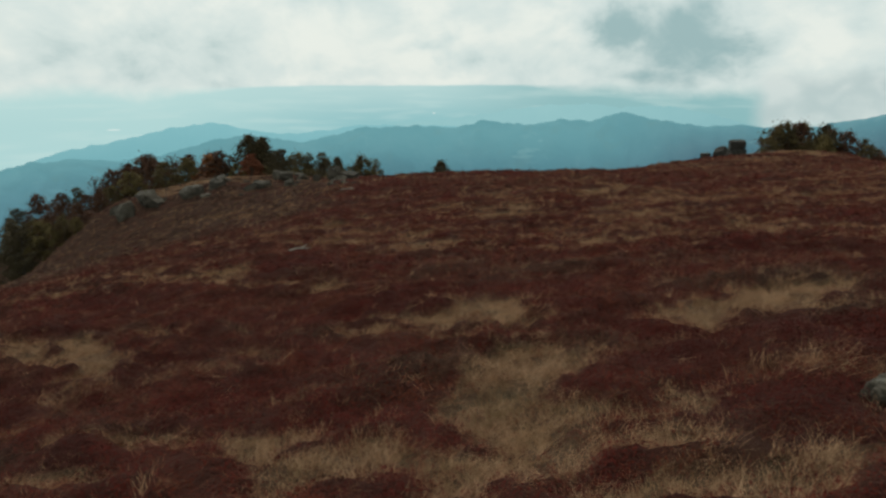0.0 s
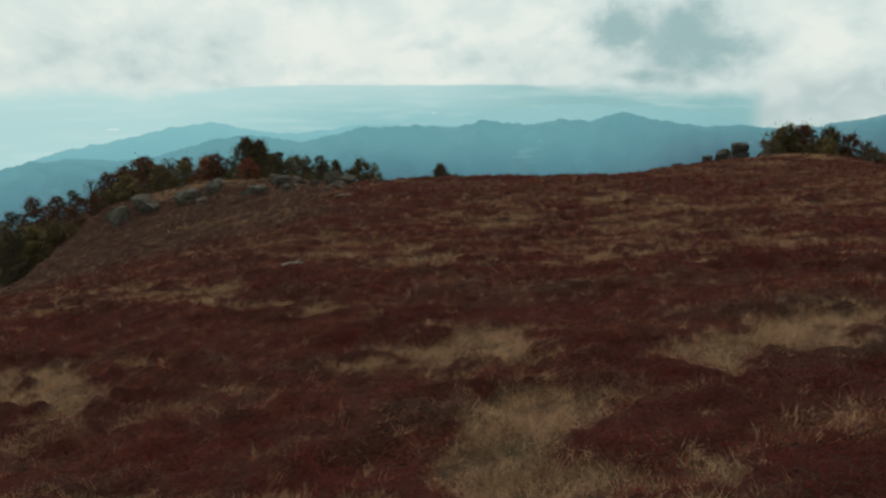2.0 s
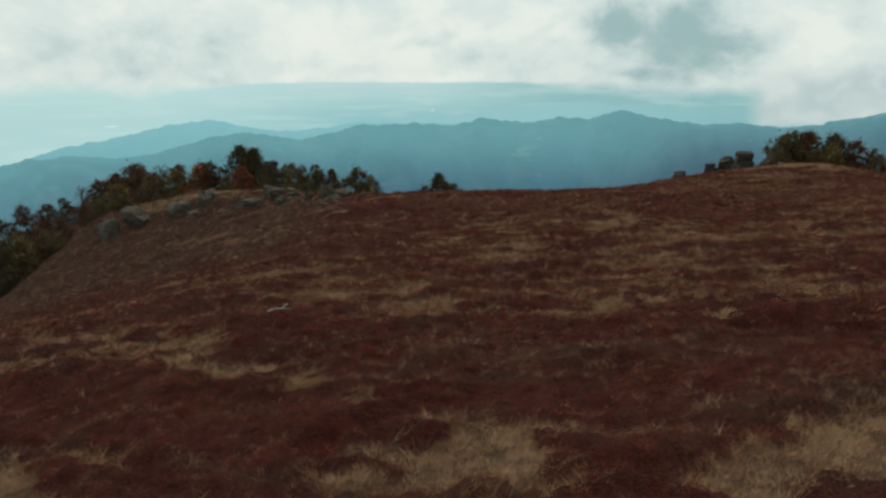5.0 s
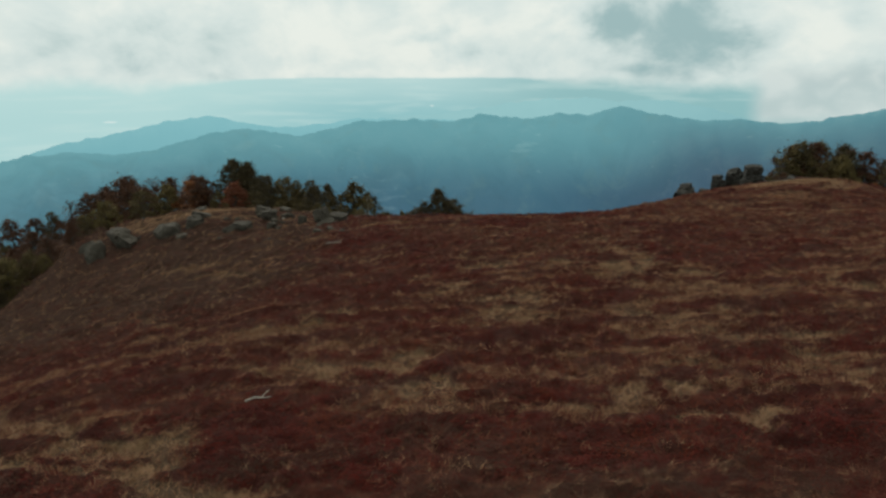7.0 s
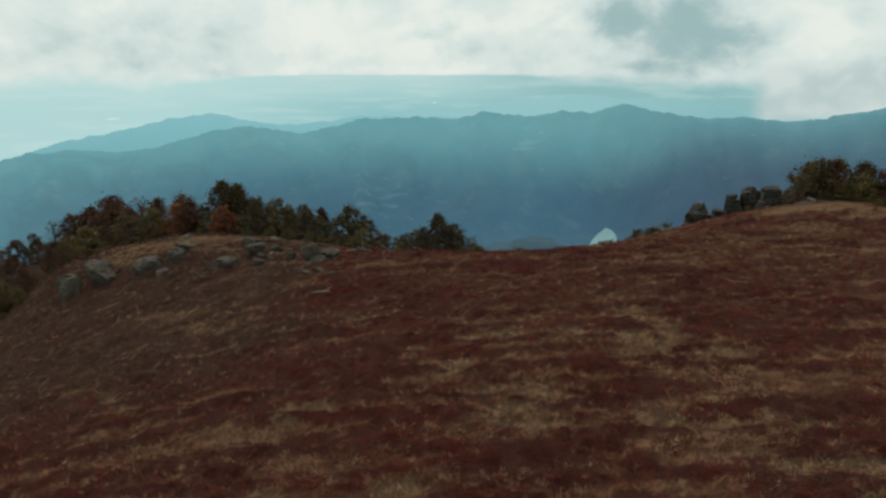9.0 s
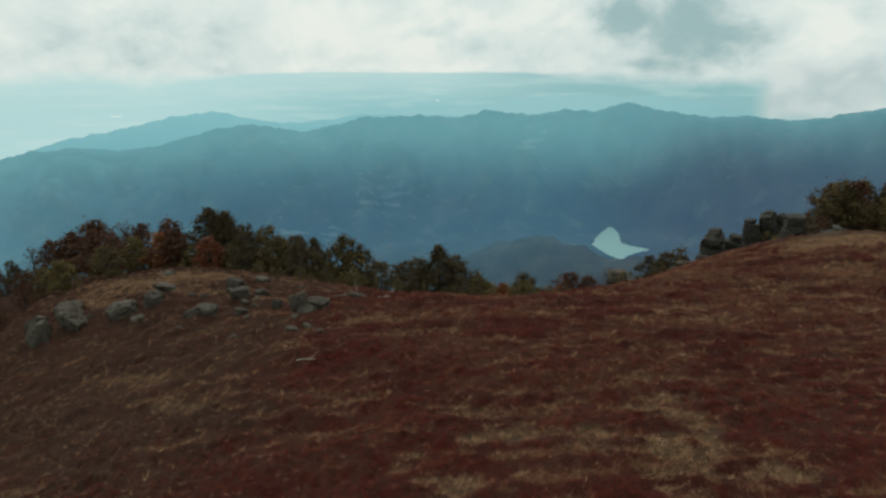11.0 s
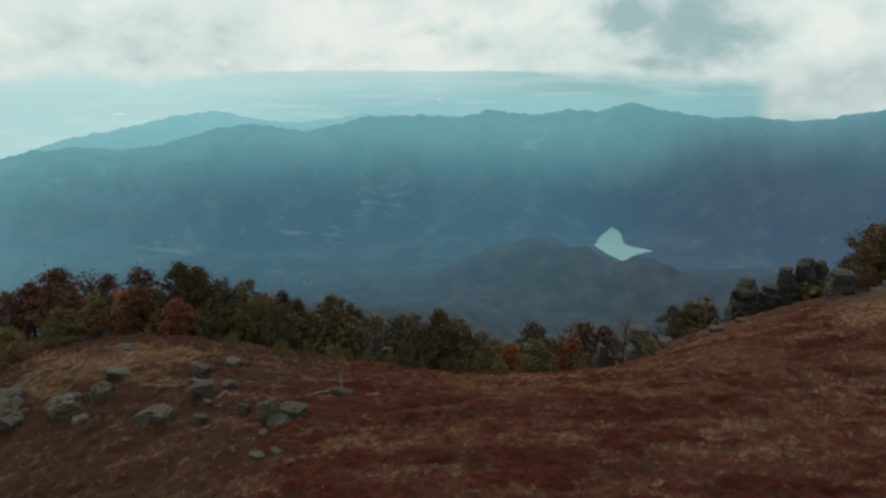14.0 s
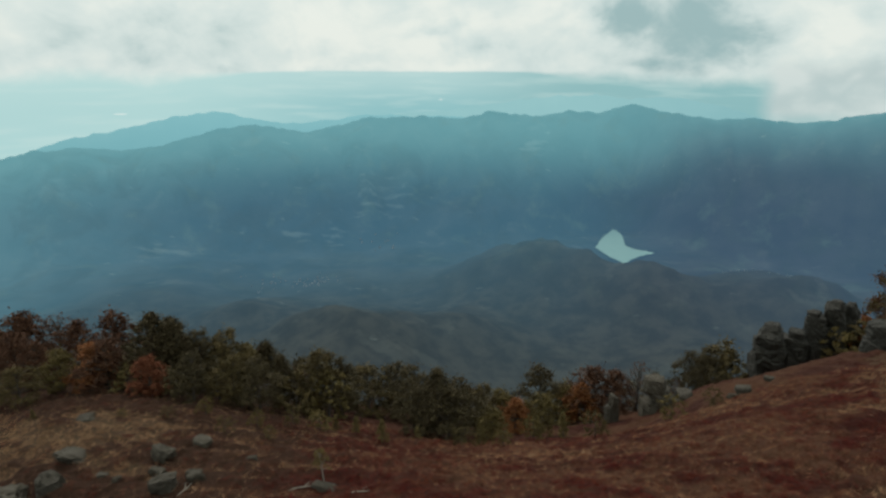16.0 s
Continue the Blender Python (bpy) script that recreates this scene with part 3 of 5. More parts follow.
DRIFTS_EAST = [(15.0, 72.3, 2.5, 1.0, 2), (18.1, 78.3, 2.4, 0.8, 22), (16.6, 68.3, 2.0, 0.8, -9), (26.9, 88.0, 2.0, 1.1, 30), (38.1, 98.5, 4.0, 1.3, -16), (37.2, 90.5, 2.8, 1.0, -3), (36.8, 83.3, 2.8, 1.1, -2),
               (30.3, 72.5, 3.2, 1.1, 29), (51.4, 106.0, 4.9, 2.4, 9), (62.2, 114.5, 6.1, 2.2, 41), (50.1, 92.5, 4.0, 1.4, 34), (38.6, 76.4, 2.6, 1.2, 31), (26.7, 77.3, 2.5, 0.9, 30), (44.5, 95.8, 3.0, 1.1, 16)]
DRIFTS = DRIFTS_FAR + DRIFTS_EAST + DRIFTS_A + DRIFTS_B + DRIFTS_C + DRIFTS_D + DRIFTS_E + DRIFTS_F + DRIFTS_G + DRIFTS_H


# stretches of unbroken bilberry: x, y, half length, half width
SOLID = [(-1.9, 14.0, 1.5, 1.7), (2.4, 9.4, 0.8, 0.5), (5.8, 11.3, 1.6, 1.2), (5.5, 17.0, 1.9, 1.5), (-8.4, 13.6, 1.6, 1.0), (-1.6, 10.4, 0.4, 0.5), (-1.3, 16.5, 2.2, 1.5), (3.0, 31.4, 4.4, 3.4), (9.1, 24.5, 2.7, 2.3), (4.5, 30.3, 6.0, 2.8), (3.9, 38.6, 1.7, 1.2), (12.7, 30.1, 3.3, 2.6), (26.9, 59.7, 3.1, 2.6), (-2.3, 48.6, 3.3, 2.1), (-15.9, 62.9, 6.9, 6.0), (27.9, 74.4, 5.7, 3.9), (29.2, 97.9, 5.7, 2.7), (1.5, 97.8, 12.0, 8.0), (9.0, 28.5, 13.0, 4.0)]


def grassiness(x, y):
    """0 where bilberry covers the ground, 1 where dry grass does."""
    x, y = np.asarray(x, float), np.asarray(y, float)
    n = 0.6 * fbm(x / 8.5, y / 2.6, 21, 4) + 0.4 * fbm(x / 2.8, y / 1.3, 31, 3)
    close = 1 - ease(y, 20, 30) + ease(y, 104, 109) * ease(-x, 20, 26) + ease(y, 114, 122) * ease(x, 50, 57)
    fine = close * fbm(x / 1.5, y / 0.8, 61, 3) + (1 - close) * fbm(x / 2.0, y / 0.62, 61, 3)
    far = ease(y, 62, 84)
    g = ease(n + 0.35 * (fine - 0.5), 0.53 + 0.035 * ease(y, 24, 32) + 0.02 * ease(y, 36, 42), 0.74 + 0.02 * far) * (0.30 - 0.05 * far)
    streak = ease(fbm(x / 6.5, y / 1.1, 71, 3), 0.57, 0.665) * (0.50 - 0.1 * far) * ease(x, -44, -10) * ease(y, 24, 42)
    g = np.maximum(g, streak)
    for a, b, l, w in SOLID:
        g = g * (1 - 0.95 * np.exp(-((((x - a) / l) ** 2 + ((y - b) / w) ** 2) ** 1.5)))
    calm = 0.45 + 0.55 * ease(y, 22, 32)
    wx, wy = x + 2.6 * calm * (fbm(x / 2.6, y / 2.6, 5, 3) - 0.5), y + 1.7 * calm * (fbm(x / 2.6, y / 2.6, 6, 3) - 0.5)
    wx, wy, fine, close, y, g = (np.atleast_1d(np.asarray(v, float)) for v in (wx, wy, fine, close, y, g))
    keep = 1.0 - 0.08 * ease(y, 62, 84) * (1 - ease(y, 106, 116))
    for a, b, l, w, turn in DRIFTS:
        near = np.nonzero((np.abs(wx - a) < 2.4 * l + 1) & (np.abs(wy - b) < 2.4 * l + 1))
        c, s = math.cos(radians(turn)), math.sin(radians(turn))
        p, q = ((wx[near] - a) * c + (wy[near] - b) * s) / l, (-(wx[near] - a) * s + (wy[near] - b) * c) / w
        g[near] = np.maximum(g[near], ease(1.35 + 0.19 * close[near] - np.hypot(p, q) + (2.8 - 0.6 * close[near]) * (fine[near] - 0.5), 0.2, 0.85 - 0.10 * close[near]) * keep[near])
    g = g.reshape(np.shape(x))
    return g


def russetness(x, y):
    """1 where short russet moor grass mixes with the bilberry: round the drifts and on the far swells."""
    x, y = np.asarray(x, float), np.asarray(y, float)
    g = grassiness(x, y)
    n = 0.6 * fbm(x / 8, y / 5, 83, 4) + 0.4 * fbm(x / 2.2, y / 1.4, 85, 3)
    rim = 0.8 * ease(g, 0.06, 0.3) * (1 - ease(g, 0.45, 0.85))
    swell = ease(n, 0.41, 0.55) * (0.14 + 0.4 * ease(y, 58, 74) * ease(x, -14, 4) + 0.4 * ease(y, 76, 100) * ease(x, -14, 10)) * (1 - 0.45 * ease(y, 108, 118) * ease(x, 44, 56))
    return np.clip(np.maximum(np.maximum(rim, swell), 0.8 * g * ease(y, 58, 80) * (1 - ease(y, 108, 116)) * ease(x, -20, -4)), 0, 1)


def brownness(x, y):
    """1 on the western flank, where withered brown heath takes the place of the red bilberry."""
    x, y = np.asarray(x, float), np.asarray(y, float)
    w = 9 * (fbm(x / 9, y / 6, 91, 4) - 0.5)
    west = ease(-x + w * 1.6, 6.0, 22.0) * ease(y + w, 46, 74)
    near = (0.75 - 0.5 * ease(y, 22, 40)) * ease(0.6 * fbm(x / 6, y / 3.6, 95, 4) + 0.4 * fbm(x / 1.7, y / 1.2, 97, 3), 0.51, 0.66)
    return np.clip(np.maximum(west * 0.9, near), 0, 1)


def link(name, verts, faces, mat, parent=None, label="", smooth=True):
    me = bpy.data.meshes.new(name)
    me.from_pydata(verts, [], faces)
    me.materials.append(mat)
    if smooth:
        me.polygons.foreach_set("use_smooth", np.ones(len(me.polygons), bool))
    ob = new(name, me)
    ob.parent = parent
    return tagged(ob, label) if label else ob


def triangles(name, pts, mat):
    """One object of loose triangles: pts is (n, 3, 3)."""
    n = len(pts)
    me = bpy.data.meshes.new(name)
    me.vertices.add(3 * n)
    me.vertices.foreach_set("co", pts.reshape(-1).astype(np.float32))
    me.loops.add(3 * n)
    me.loops.foreach_set("vertex_index", np.arange(3 * n, dtype=np.int32))
    me.polygons.add(n)
    me.polygons.foreach_set("loop_start", np.arange(0, 3 * n, 3, dtype=np.int32))
    me.update(calc_edges=True)
    me.materials.append(mat)
    return me


def part(name, bm, mat, parent, label=""):
    me = bpy.data.meshes.new(name)
    bm.to_mesh(me)
    bm.free()
    me.materials.append(mat)
    ob = new(name, me)
    ob.parent = parent
    return tagged(ob, label) if label else ob


def sheet(name, xs, ys, height, mat):
    gx, gy = np.meshgrid(xs, ys)
    gz = height(gx, gy)
    nx, ny = len(xs), len(ys)
    co = np.stack([gx, gy, gz], -1).reshape(-1, 3)
    i = (np.arange(ny - 1)[:, None] * nx + np.arange(nx - 1)[None, :]).reshape(-1)
    f = np.stack([i, i + 1, i + 1 + nx, i + nx], -1)
    me = bpy.data.meshes.new(name)
    me.vertices.add(len(co))
    me.vertices.foreach_set("co", co.reshape(-1).astype(np.float32))
    me.loops.add(4 * len(f))
    me.loops.foreach_set("vertex_index", f.reshape(-1).astype(np.int32))
    me.polygons.add(len(f))
    me.polygons.foreach_set("loop_start", np.arange(0, 4 * len(f), 4, dtype=np.int32))
    me.update(calc_edges=True)
    me.polygons.foreach_set("use_smooth", np.ones(len(f), bool))
    me.materials.append(mat)
    return new(name, me), gx.reshape(-1), gy.reshape(-1)


# ---- the hill ----
def steps(lo, a, b, hi, fine, ratio=1.18):
    inner = list(np.arange(a, b + 1e-6, fine))
    s, v, out = fine, a, []
    while v > lo:
        s *= ratio
        v -= s
        out.append(v)
    left = out[::-1]
    s, v, out = fine, inner[-1], []
    while v < hi:
        s *= ratio
        v += s
        out.append(v)
    return np.array(left + inner + out)


def finer(v, a, b, step):
    """The same knots, set closer between a and b."""
    return np.concatenate([v[v < a], np.arange(a, b, step), v[v >= b]])


ground, gx, gy = sheet("ground", finer(steps(-420, -95, 105, 420, 0.6), -20, 22, 0.28), finer(steps(-330, -6, 165, 480, 0.6), 7, 38, 0.26), ground_at, M_HILL)
cover = ground.data.attributes.new("grassy", "FLOAT", "POINT")
cover.data.foreach_set("value", grassiness(gx, gy).astype(np.float32))
cover = ground.data.attributes.new("brown", "FLOAT", "POINT")
cover.data.foreach_set("value", brownness(gx, gy).astype(np.float32))
cover = ground.data.attributes.new("russet", "FLOAT", "POINT")
cover.data.foreach_set("value", russetness(gx, gy).astype(np.float32))
tagged(ground, "rolling hilltop ground under red autumn bilberry and dry grass", "ground", kind="structure")


# ---- the far land ----
def profile(pairs, v):
    a = np.array(pairs, float)
    return np.interp(v, a[:, 0], a[:, 1])


# crest lines: azimuth (degrees), angle below the level (degrees)
CREST_MAIN = [(-60, 9.5), (-36, 7.4), (-33.2, 6.9), (-31.1, 6.5), (-28.2, 6.45), (-24.7, 6.8), (-21.9, 6.3), (-19.7, 5.7), (-17.5, 5.25), (-16.2, 5.08), (-14.1, 5.35), (-11.4, 5.75), (-8.6, 5.2), (-6.7, 4.6),
              (-3.9, 4.72), (-2.1, 4.5), (0.7, 4.83), (3.6, 4.13), (6.8, 4.48), (9.6, 4.04), (11.8, 4.2), (13.4, 3.68), (14.9, 3.43), (17.1, 3.92), (20.5, 4.4), (24.1, 4.22), (26.8, 4.5), (28.7, 4.14), (30.4, 3.7), (32.7, 3.3),
              (36, 3.4), (60, 4.2)]
CREST_BACK = [(-60, 9.0), (-36, 7.6), (-33.2, 7.1), (-32.1, 6.75), (-29.5, 5.8), (-25.7, 5.27), (-21.7, 4.36), (-18.7, 4.0), (-16.2, 4.5), (-13.2, 5.1), (-11.1, 4.9), (-8.6, 4.7), (-6.7, 4.4), (-3.9, 4.5), (0, 4.6), (10, 4.8), (25, 5.1), (30, 5.6), (60, 5.8)]
CREST_FAINT = [(-60, 10.0), (-30, 9.0), (-19, 7.0), (-13.2, 5.4), (-6.7, 4.55), (-2.1, 4.2), (0.7, 4.0), (3, 3.6), (5.4, 3.3), (8.1, 2.9), (11.8, 2.7), (14.4, 3.0), (17.5, 2.85), (20.5, 3.2), (23, 3.8), (25.2, 4.5), (33, 5.0), (60, 5.5)]



def far_height(a, r):
    """The valley and the range: azimuth in degrees and distance from the hill."""
    x, y = r * np.sin(np.radians(a)), r * np.cos(np.radians(a))
    z = np.maximum(-125 - 0.66 * (r - 230), -905 + 14 * (fbm(x / 260, y / 260, 41, 4) - 0.5))
    z = np.where(r < 1500, np.maximum(z, -905), z)
    # foothills in the valley: azimuth, distance, height, widths
    for ca, cr, h, wa, wr in ((-9.0, 2000, 180, 8.0, 330), (7.2, 2760, 200, 7.2, 270), (17.0, 2550, 160, 5.6, 250), (-24, 2700, 35, 7, 350), (27, 2700, 150, 6, 350),
                              (1.5, 2250, 70, 4.0, 200), (22, 2000, 90, 5, 200), (-17, 2400, 70, 5, 200)):
        bump = np.exp(-((((a - ca) / wa) ** 2 + ((r - cr) / wr) ** 2) ** 1.1))
        fold = 1 - np.abs(2 * fbm(x / 230, y / 230, 44, 4) - 1)
        z = z + h * bump * (0.62 + 0.48 * fold)
    z = z + (fbm(x / 420, y / 420, 47, 3) - 0.45) * 80 * ease(r, 1500, 1900) * (1 - np.exp(-((a - 14.6) / 3.4) ** 2 - ((r - 3400) / 330) ** 2))
    crest = 28 - 4300 * np.tan(np.radians(profile(CREST_MAIN, a)))
    start = 3420 + 490 * np.exp(-((a - 14.2) / 4.5) ** 2)
    rise = np.clip((r - start) / (4300 - start), 0, 1)
    rise = (rise * rise * (3 - 2 * rise)) ** 0.85
    spur = (1 - np.abs(2 * fbm(a / 3.4 + 30 + r / 1500, r / 1400, 51, 3) - 1) - 0.6) * 200 * rise * (1 - rise) * 2.4
    z = z * (1 - rise) + (crest + 26 * (fbm(a / 0.8, r / 300, 57, 3) - 0.55) + 14 * (fbm(a / 0.42, r / 140, 59, 3) - 0.5)) * rise + spur
    return z - np.maximum(0, r - 4330) * 1.2


def polar(name, angles, radii, height, mat):
    a, r = np.meshgrid(angles, radii)
    z = height(a, r)
    co = np.stack([r * np.sin(np.radians(a)), r * np.cos(np.radians(a)), z], -1).reshape(-1, 3)
    na, nr = len(angles), len(radii)
    i = (np.arange(nr - 1)[:, None] * na + np.arange(na - 1)[None, :]).reshape(-1)
    return link(name, co.tolist(), np.stack([i, i + 1, i + 1 + na, i + na], -1).tolist(), mat)


fine = np.concatenate([np.arange(-180, -44, 4.0), np.arange(-44, 44, 0.22), np.arange(44, 181, 4.0)])
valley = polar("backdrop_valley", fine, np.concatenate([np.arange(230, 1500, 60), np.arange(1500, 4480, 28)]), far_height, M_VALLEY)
tagged(valley, "wooded valley and mountain range, blue haze painted as glow", "valley", kind="structure")


def ridge(name, crest, r, mat, label, seed):
    def h(a, rr):
        top = 28 - r * np.tan(np.radians(profile(crest, a))) + r * 0.0060 * (fbm(a / 0.8, a * 0, seed, 5) - 0.5)
        return top - np.abs(rr - r) * 1.1
    ob = polar(name, np.arange(-58, 58, 0.15), np.array([r - 160.0, r - 60, r, r + 60]), h, mat)
    tagged(ob, label, "mountains", kind="structure")


ridge("backdrop_range", CREST_BACK, 4560, M_RANGE, "second mountain ridge, paler haze painted as glow", 71)
ridge("backdrop_far_range", CREST_FAINT, 4720, M_FAINT, "farthest faint ridge, pale teal haze painted as glow", 77)


# lake behind the foothill: shore points as azimuth and angle below the level (degrees)
SHORE = [(12.48, 15.11), (12.81, 14.48), (13.25, 14.04), (13.6, 13.7), (13.77, 13.54), (14.15, 13.61), (14.64, 14.04), (14.89, 14.8), (15.6, 15.0), (16.6, 15.08), (17.3, 15.22), (16.4, 15.5), (15.58, 15.85), (14.91, 16.24), (13.71, 15.82)]


def shore_line():
    rim = []
    for i, (a, e) in enumerate(SHORE):
        b, f = SHORE[(i + 1) % len(SHORE)]
        for k in range(5):
            t = k / 5
            j = 0.09 * noise.noise(Vector((i * 1.3 + t * 3, 2.2, 0)))
            aa, ee = a + (b - a) * t + j, e + (f - e) * t + j
            r = 921 / math.tan(radians(ee)) + 40
            rim.append((r * math.sin(radians(aa)), r * math.cos(radians(aa)), -890))
    return rim


rim = shore_line()
lake = link("water", rim, [tuple(range(len(rim)))], M_WATER)
tagged(lake, "pale reservoir lake in the valley, its shine partly painted glow", "lake", kind="structure")


def village(places, seed):
    """Far houses: pale gabled blocks, too small to tell apart."""
    rng = np.random.default_rng(seed)
    vs, fs = [], []
    for ca, cr, sa, sr, n in places:
        for _ in range(n):
            a, r = rng.normal(ca, sa), rng.normal(cr, sr)
            x, y = r * math.sin(radians(a)), r * math.cos(radians(a))
            z = float(far_height(np.array(a), np.array(r)))
            w, d, h, turn = rng.uniform(2, 4.5), rng.uniform(2, 4), rng.uniform(2, 3.5), rng.uniform(0, 3.1)
            c, s, k = math.cos(turn), math.sin(turn), len(vs)
            for px, py, pz in ((-w, -d, -6), (w, -d, -6), (w, d, -6), (-w, d, -6), (-w, -d, h), (w, -d, h), (w, d, h), (-w, d, h), (-w, 0, h + 5), (w, 0, h + 5)):
                vs.append((x + px * c - py * s, y + px * s + py * c, z + pz))
            fs += [[k + i for i in f] for f in ((0, 1, 5, 4), (2, 3, 7, 6), (1, 2, 6, 9, 5), (3, 0, 4, 8, 7), (4, 5, 9, 8), (6, 7, 8, 9))]
    ob = link("far_houses", vs, fs, M_PALE, smooth=False)
    tagged(ob, "scattered pale houses of villages far down the valley", "houses", kind="stuff")


village([(-11.2, 2890, 0.9, 40, 34), (-14.5, 2950, 2.0, 80, 20), (-5.8, 3450, 1.2, 60, 14), (25.0, 2900, 1.2, 50, 26)], 5)


# ---- trees ----
def tube(bm, path, radii, sides=7):
    rings = []
    for i, (p, r) in enumerate(zip(path, radii)):
        d = (Vector(path[min(i + 1, len(path) - 1)]) - Vector(path[max(i - 1, 0)])).normalized()
        u = d.orthogonal().normalized()
        v = d.cross(u)
        rings.append([bm.verts.new(Vector(p) + (u * math.cos(2 * math.pi * k / sides) + v * math.sin(2 * math.pi * k / sides)) * r) for k in range(sides)])
    for a, b in zip(rings, rings[1:]):
        for k in range(sides):
            bm.faces.new((a[k], a[(k + 1) % sides], b[(k + 1) % sides], b[k]))
    bm.faces.new(rings[-1])


def sprays(rng, centres, radii, per, size, flat=0.75):
    """Leaf sprays round clump centres: bent diamonds that face mostly outwards."""
    out = []
    for c, r in zip(centres, radii):
        d = rng.normal(size=(per, 3))
        d /= np.linalg.norm(d, axis=1)[:, None]
        d[:, 2] *= flat
        p = c + d * (r * np.abs(rng.normal(0.0, 0.72, per)).clip(0, 1.7))[:, None]
        nrm = d * 0.7 + rng.normal(scale=0.6, size=(per, 3)) + (0, 0, 0.45)
        nrm /= np.linalg.norm(nrm, axis=1)[:, None]
        u = np.cross(nrm, rng.normal(size=(per, 3)))
        u /= np.linalg.norm(u, axis=1)[:, None]
        v = np.cross(nrm, u)
        s = (size * rng.uniform(0.6, 1.35, per))[:, None]
        a, b, e, f = p - u * s, p + v * s * 0.62 - nrm * s * 0.2, p + u * s, p - v * s * 0.62 - nrm * s * 0.2
        out.append(np.stack([a, b, e], 1))
        out.append(np.stack([a, e, f], 1))
    return np.concatenate(out)


def make_tree(name, label, category, mat, seed, height, width, shape="broad", low=0.05, clumps=132, per=56, size=0.130, bark=None, lean=0.0, sparse=False):
    rng = np.random.default_rng(seed)
    root = new(name)
    root.empty_display_size = 0.5
    bm = bmesh.new()
    bend = rng.normal(scale=0.03 * height, size=2)
    top = height * (0.93 if shape == "cone" else 0.8)
    path = [(lean * height * s + bend[0] * s * s, bend[1] * s * s, -0.4 + (top + 0.4) * s) for s in (0, 0.12, 0.35, 0.6, 0.82, 1.0)]
    base = height * 0.021 + 0.02
    tube(bm, path, [base * 1.5, base, base * 0.8, base * 0.55, base * 0.32, base * 0.1])
    centres, radii = [], []

    def reach(s):
        if shape == "cone":
            return max(0.06, (1 - s) ** 0.75) * (0.9 + 0.2 * math.sin(s * 21))
        if shape == "spire":
            return max(0.08, min(1.0, 1.25 * (1 - s) ** 0.9))
        return math.sqrt(max(0.03, 1 - ((s - 0.42) / 0.6) ** 2))
    lobes = []
    if shape == "broad" and not sparse and height > 3:
        count = 11
        for i in range(count):
            s = max(low, 0.08) + 0.80 * (i + 0.5) / count
            turn = i * 2.4 + rng.uniform(-0.4, 0.4)
            out = width * 0.32 * reach(s) * rng.uniform(0.65, 1.1) * (1 - 0.7 * float(ease(s, 0.45, 0.92)))
            lr = width * rng.uniform(0.20, 0.27) * (1 - 0.35 * float(ease(s, 0.5, 0.9)))
            lobes.append((out * math.cos(turn), out * math.sin(turn), min(s * height, height - lr * 0.9), lr))
        lobes[-1] = (bend[0], bend[1], height - lobes[-1][3] * 0.85, lobes[-1][3])
    for i in range(clumps):
        s = low + (1 - low) * ((i + rng.uniform()) / clumps)
        turn = i * 2.4 + rng.uniform(-0.5, 0.5)
        r = reach(s) * width * 0.5 * (rng.uniform(0.25, 1.0) ** 0.5) * (0.78 + 0.34 * math.sin(turn * 2 + seed) * 0.5 + 0.2 * rng.uniform())
        k = height * (0.085 if not sparse else 0.06) * rng.uniform(0.6, 1.4) * (0.7 if s > 0.85 else 1.0)
        z = min(s * height, height - k * 0.6)
        if lobes:
            # clumps sit over the crown's rounded masses, thickest on their tops
            lx, ly, lz, lr = lobes[i % len(lobes)]
            d = rng.normal(size=3)
            d /= np.linalg.norm(d)
            d[2] = abs(d[2]) * 1.35 - 0.55
            f = lr * rng.uniform(0.55, 1.0)
            centres.append((lx + d[0] * f, ly + d[1] * f, min(lz + d[2] * f, height - k * 0.5)))
            radii.append(k)
            continue
        q = min(1.0, z / top)
        centres.append((lean * height * q + bend[0] * q * q + r * math.cos(turn), bend[1] * q * q + r * math.sin(turn), z))
        radii.append(k)
    limbs = [i for i in range(clumps) if i % (5 if not sparse else 2) == 0]
    for i in limbs:
        c = centres[i]
        s = max(0.1, min(0.95, c[2] / top - 0.16))
        st = (lean * height * s + bend[0] * s * s, bend[1] * s * s, s * top)
        mid = ((st[0] + c[0]) / 2, (st[1] + c[1]) / 2, (st[2] + c[2]) / 2 + 0.04 * height)
        tube(bm, [st, mid, c], [base * 0.38, base * 0.25, base * 0.07], 5)
    part("trunk", bm, bark or M_BARK, root)
    me = triangles("crown", sprays(rng, np.array(centres), radii, per, size), mat)
    crown = new("crown", me)
    crown.parent = root
    return tagged(root, label, category)


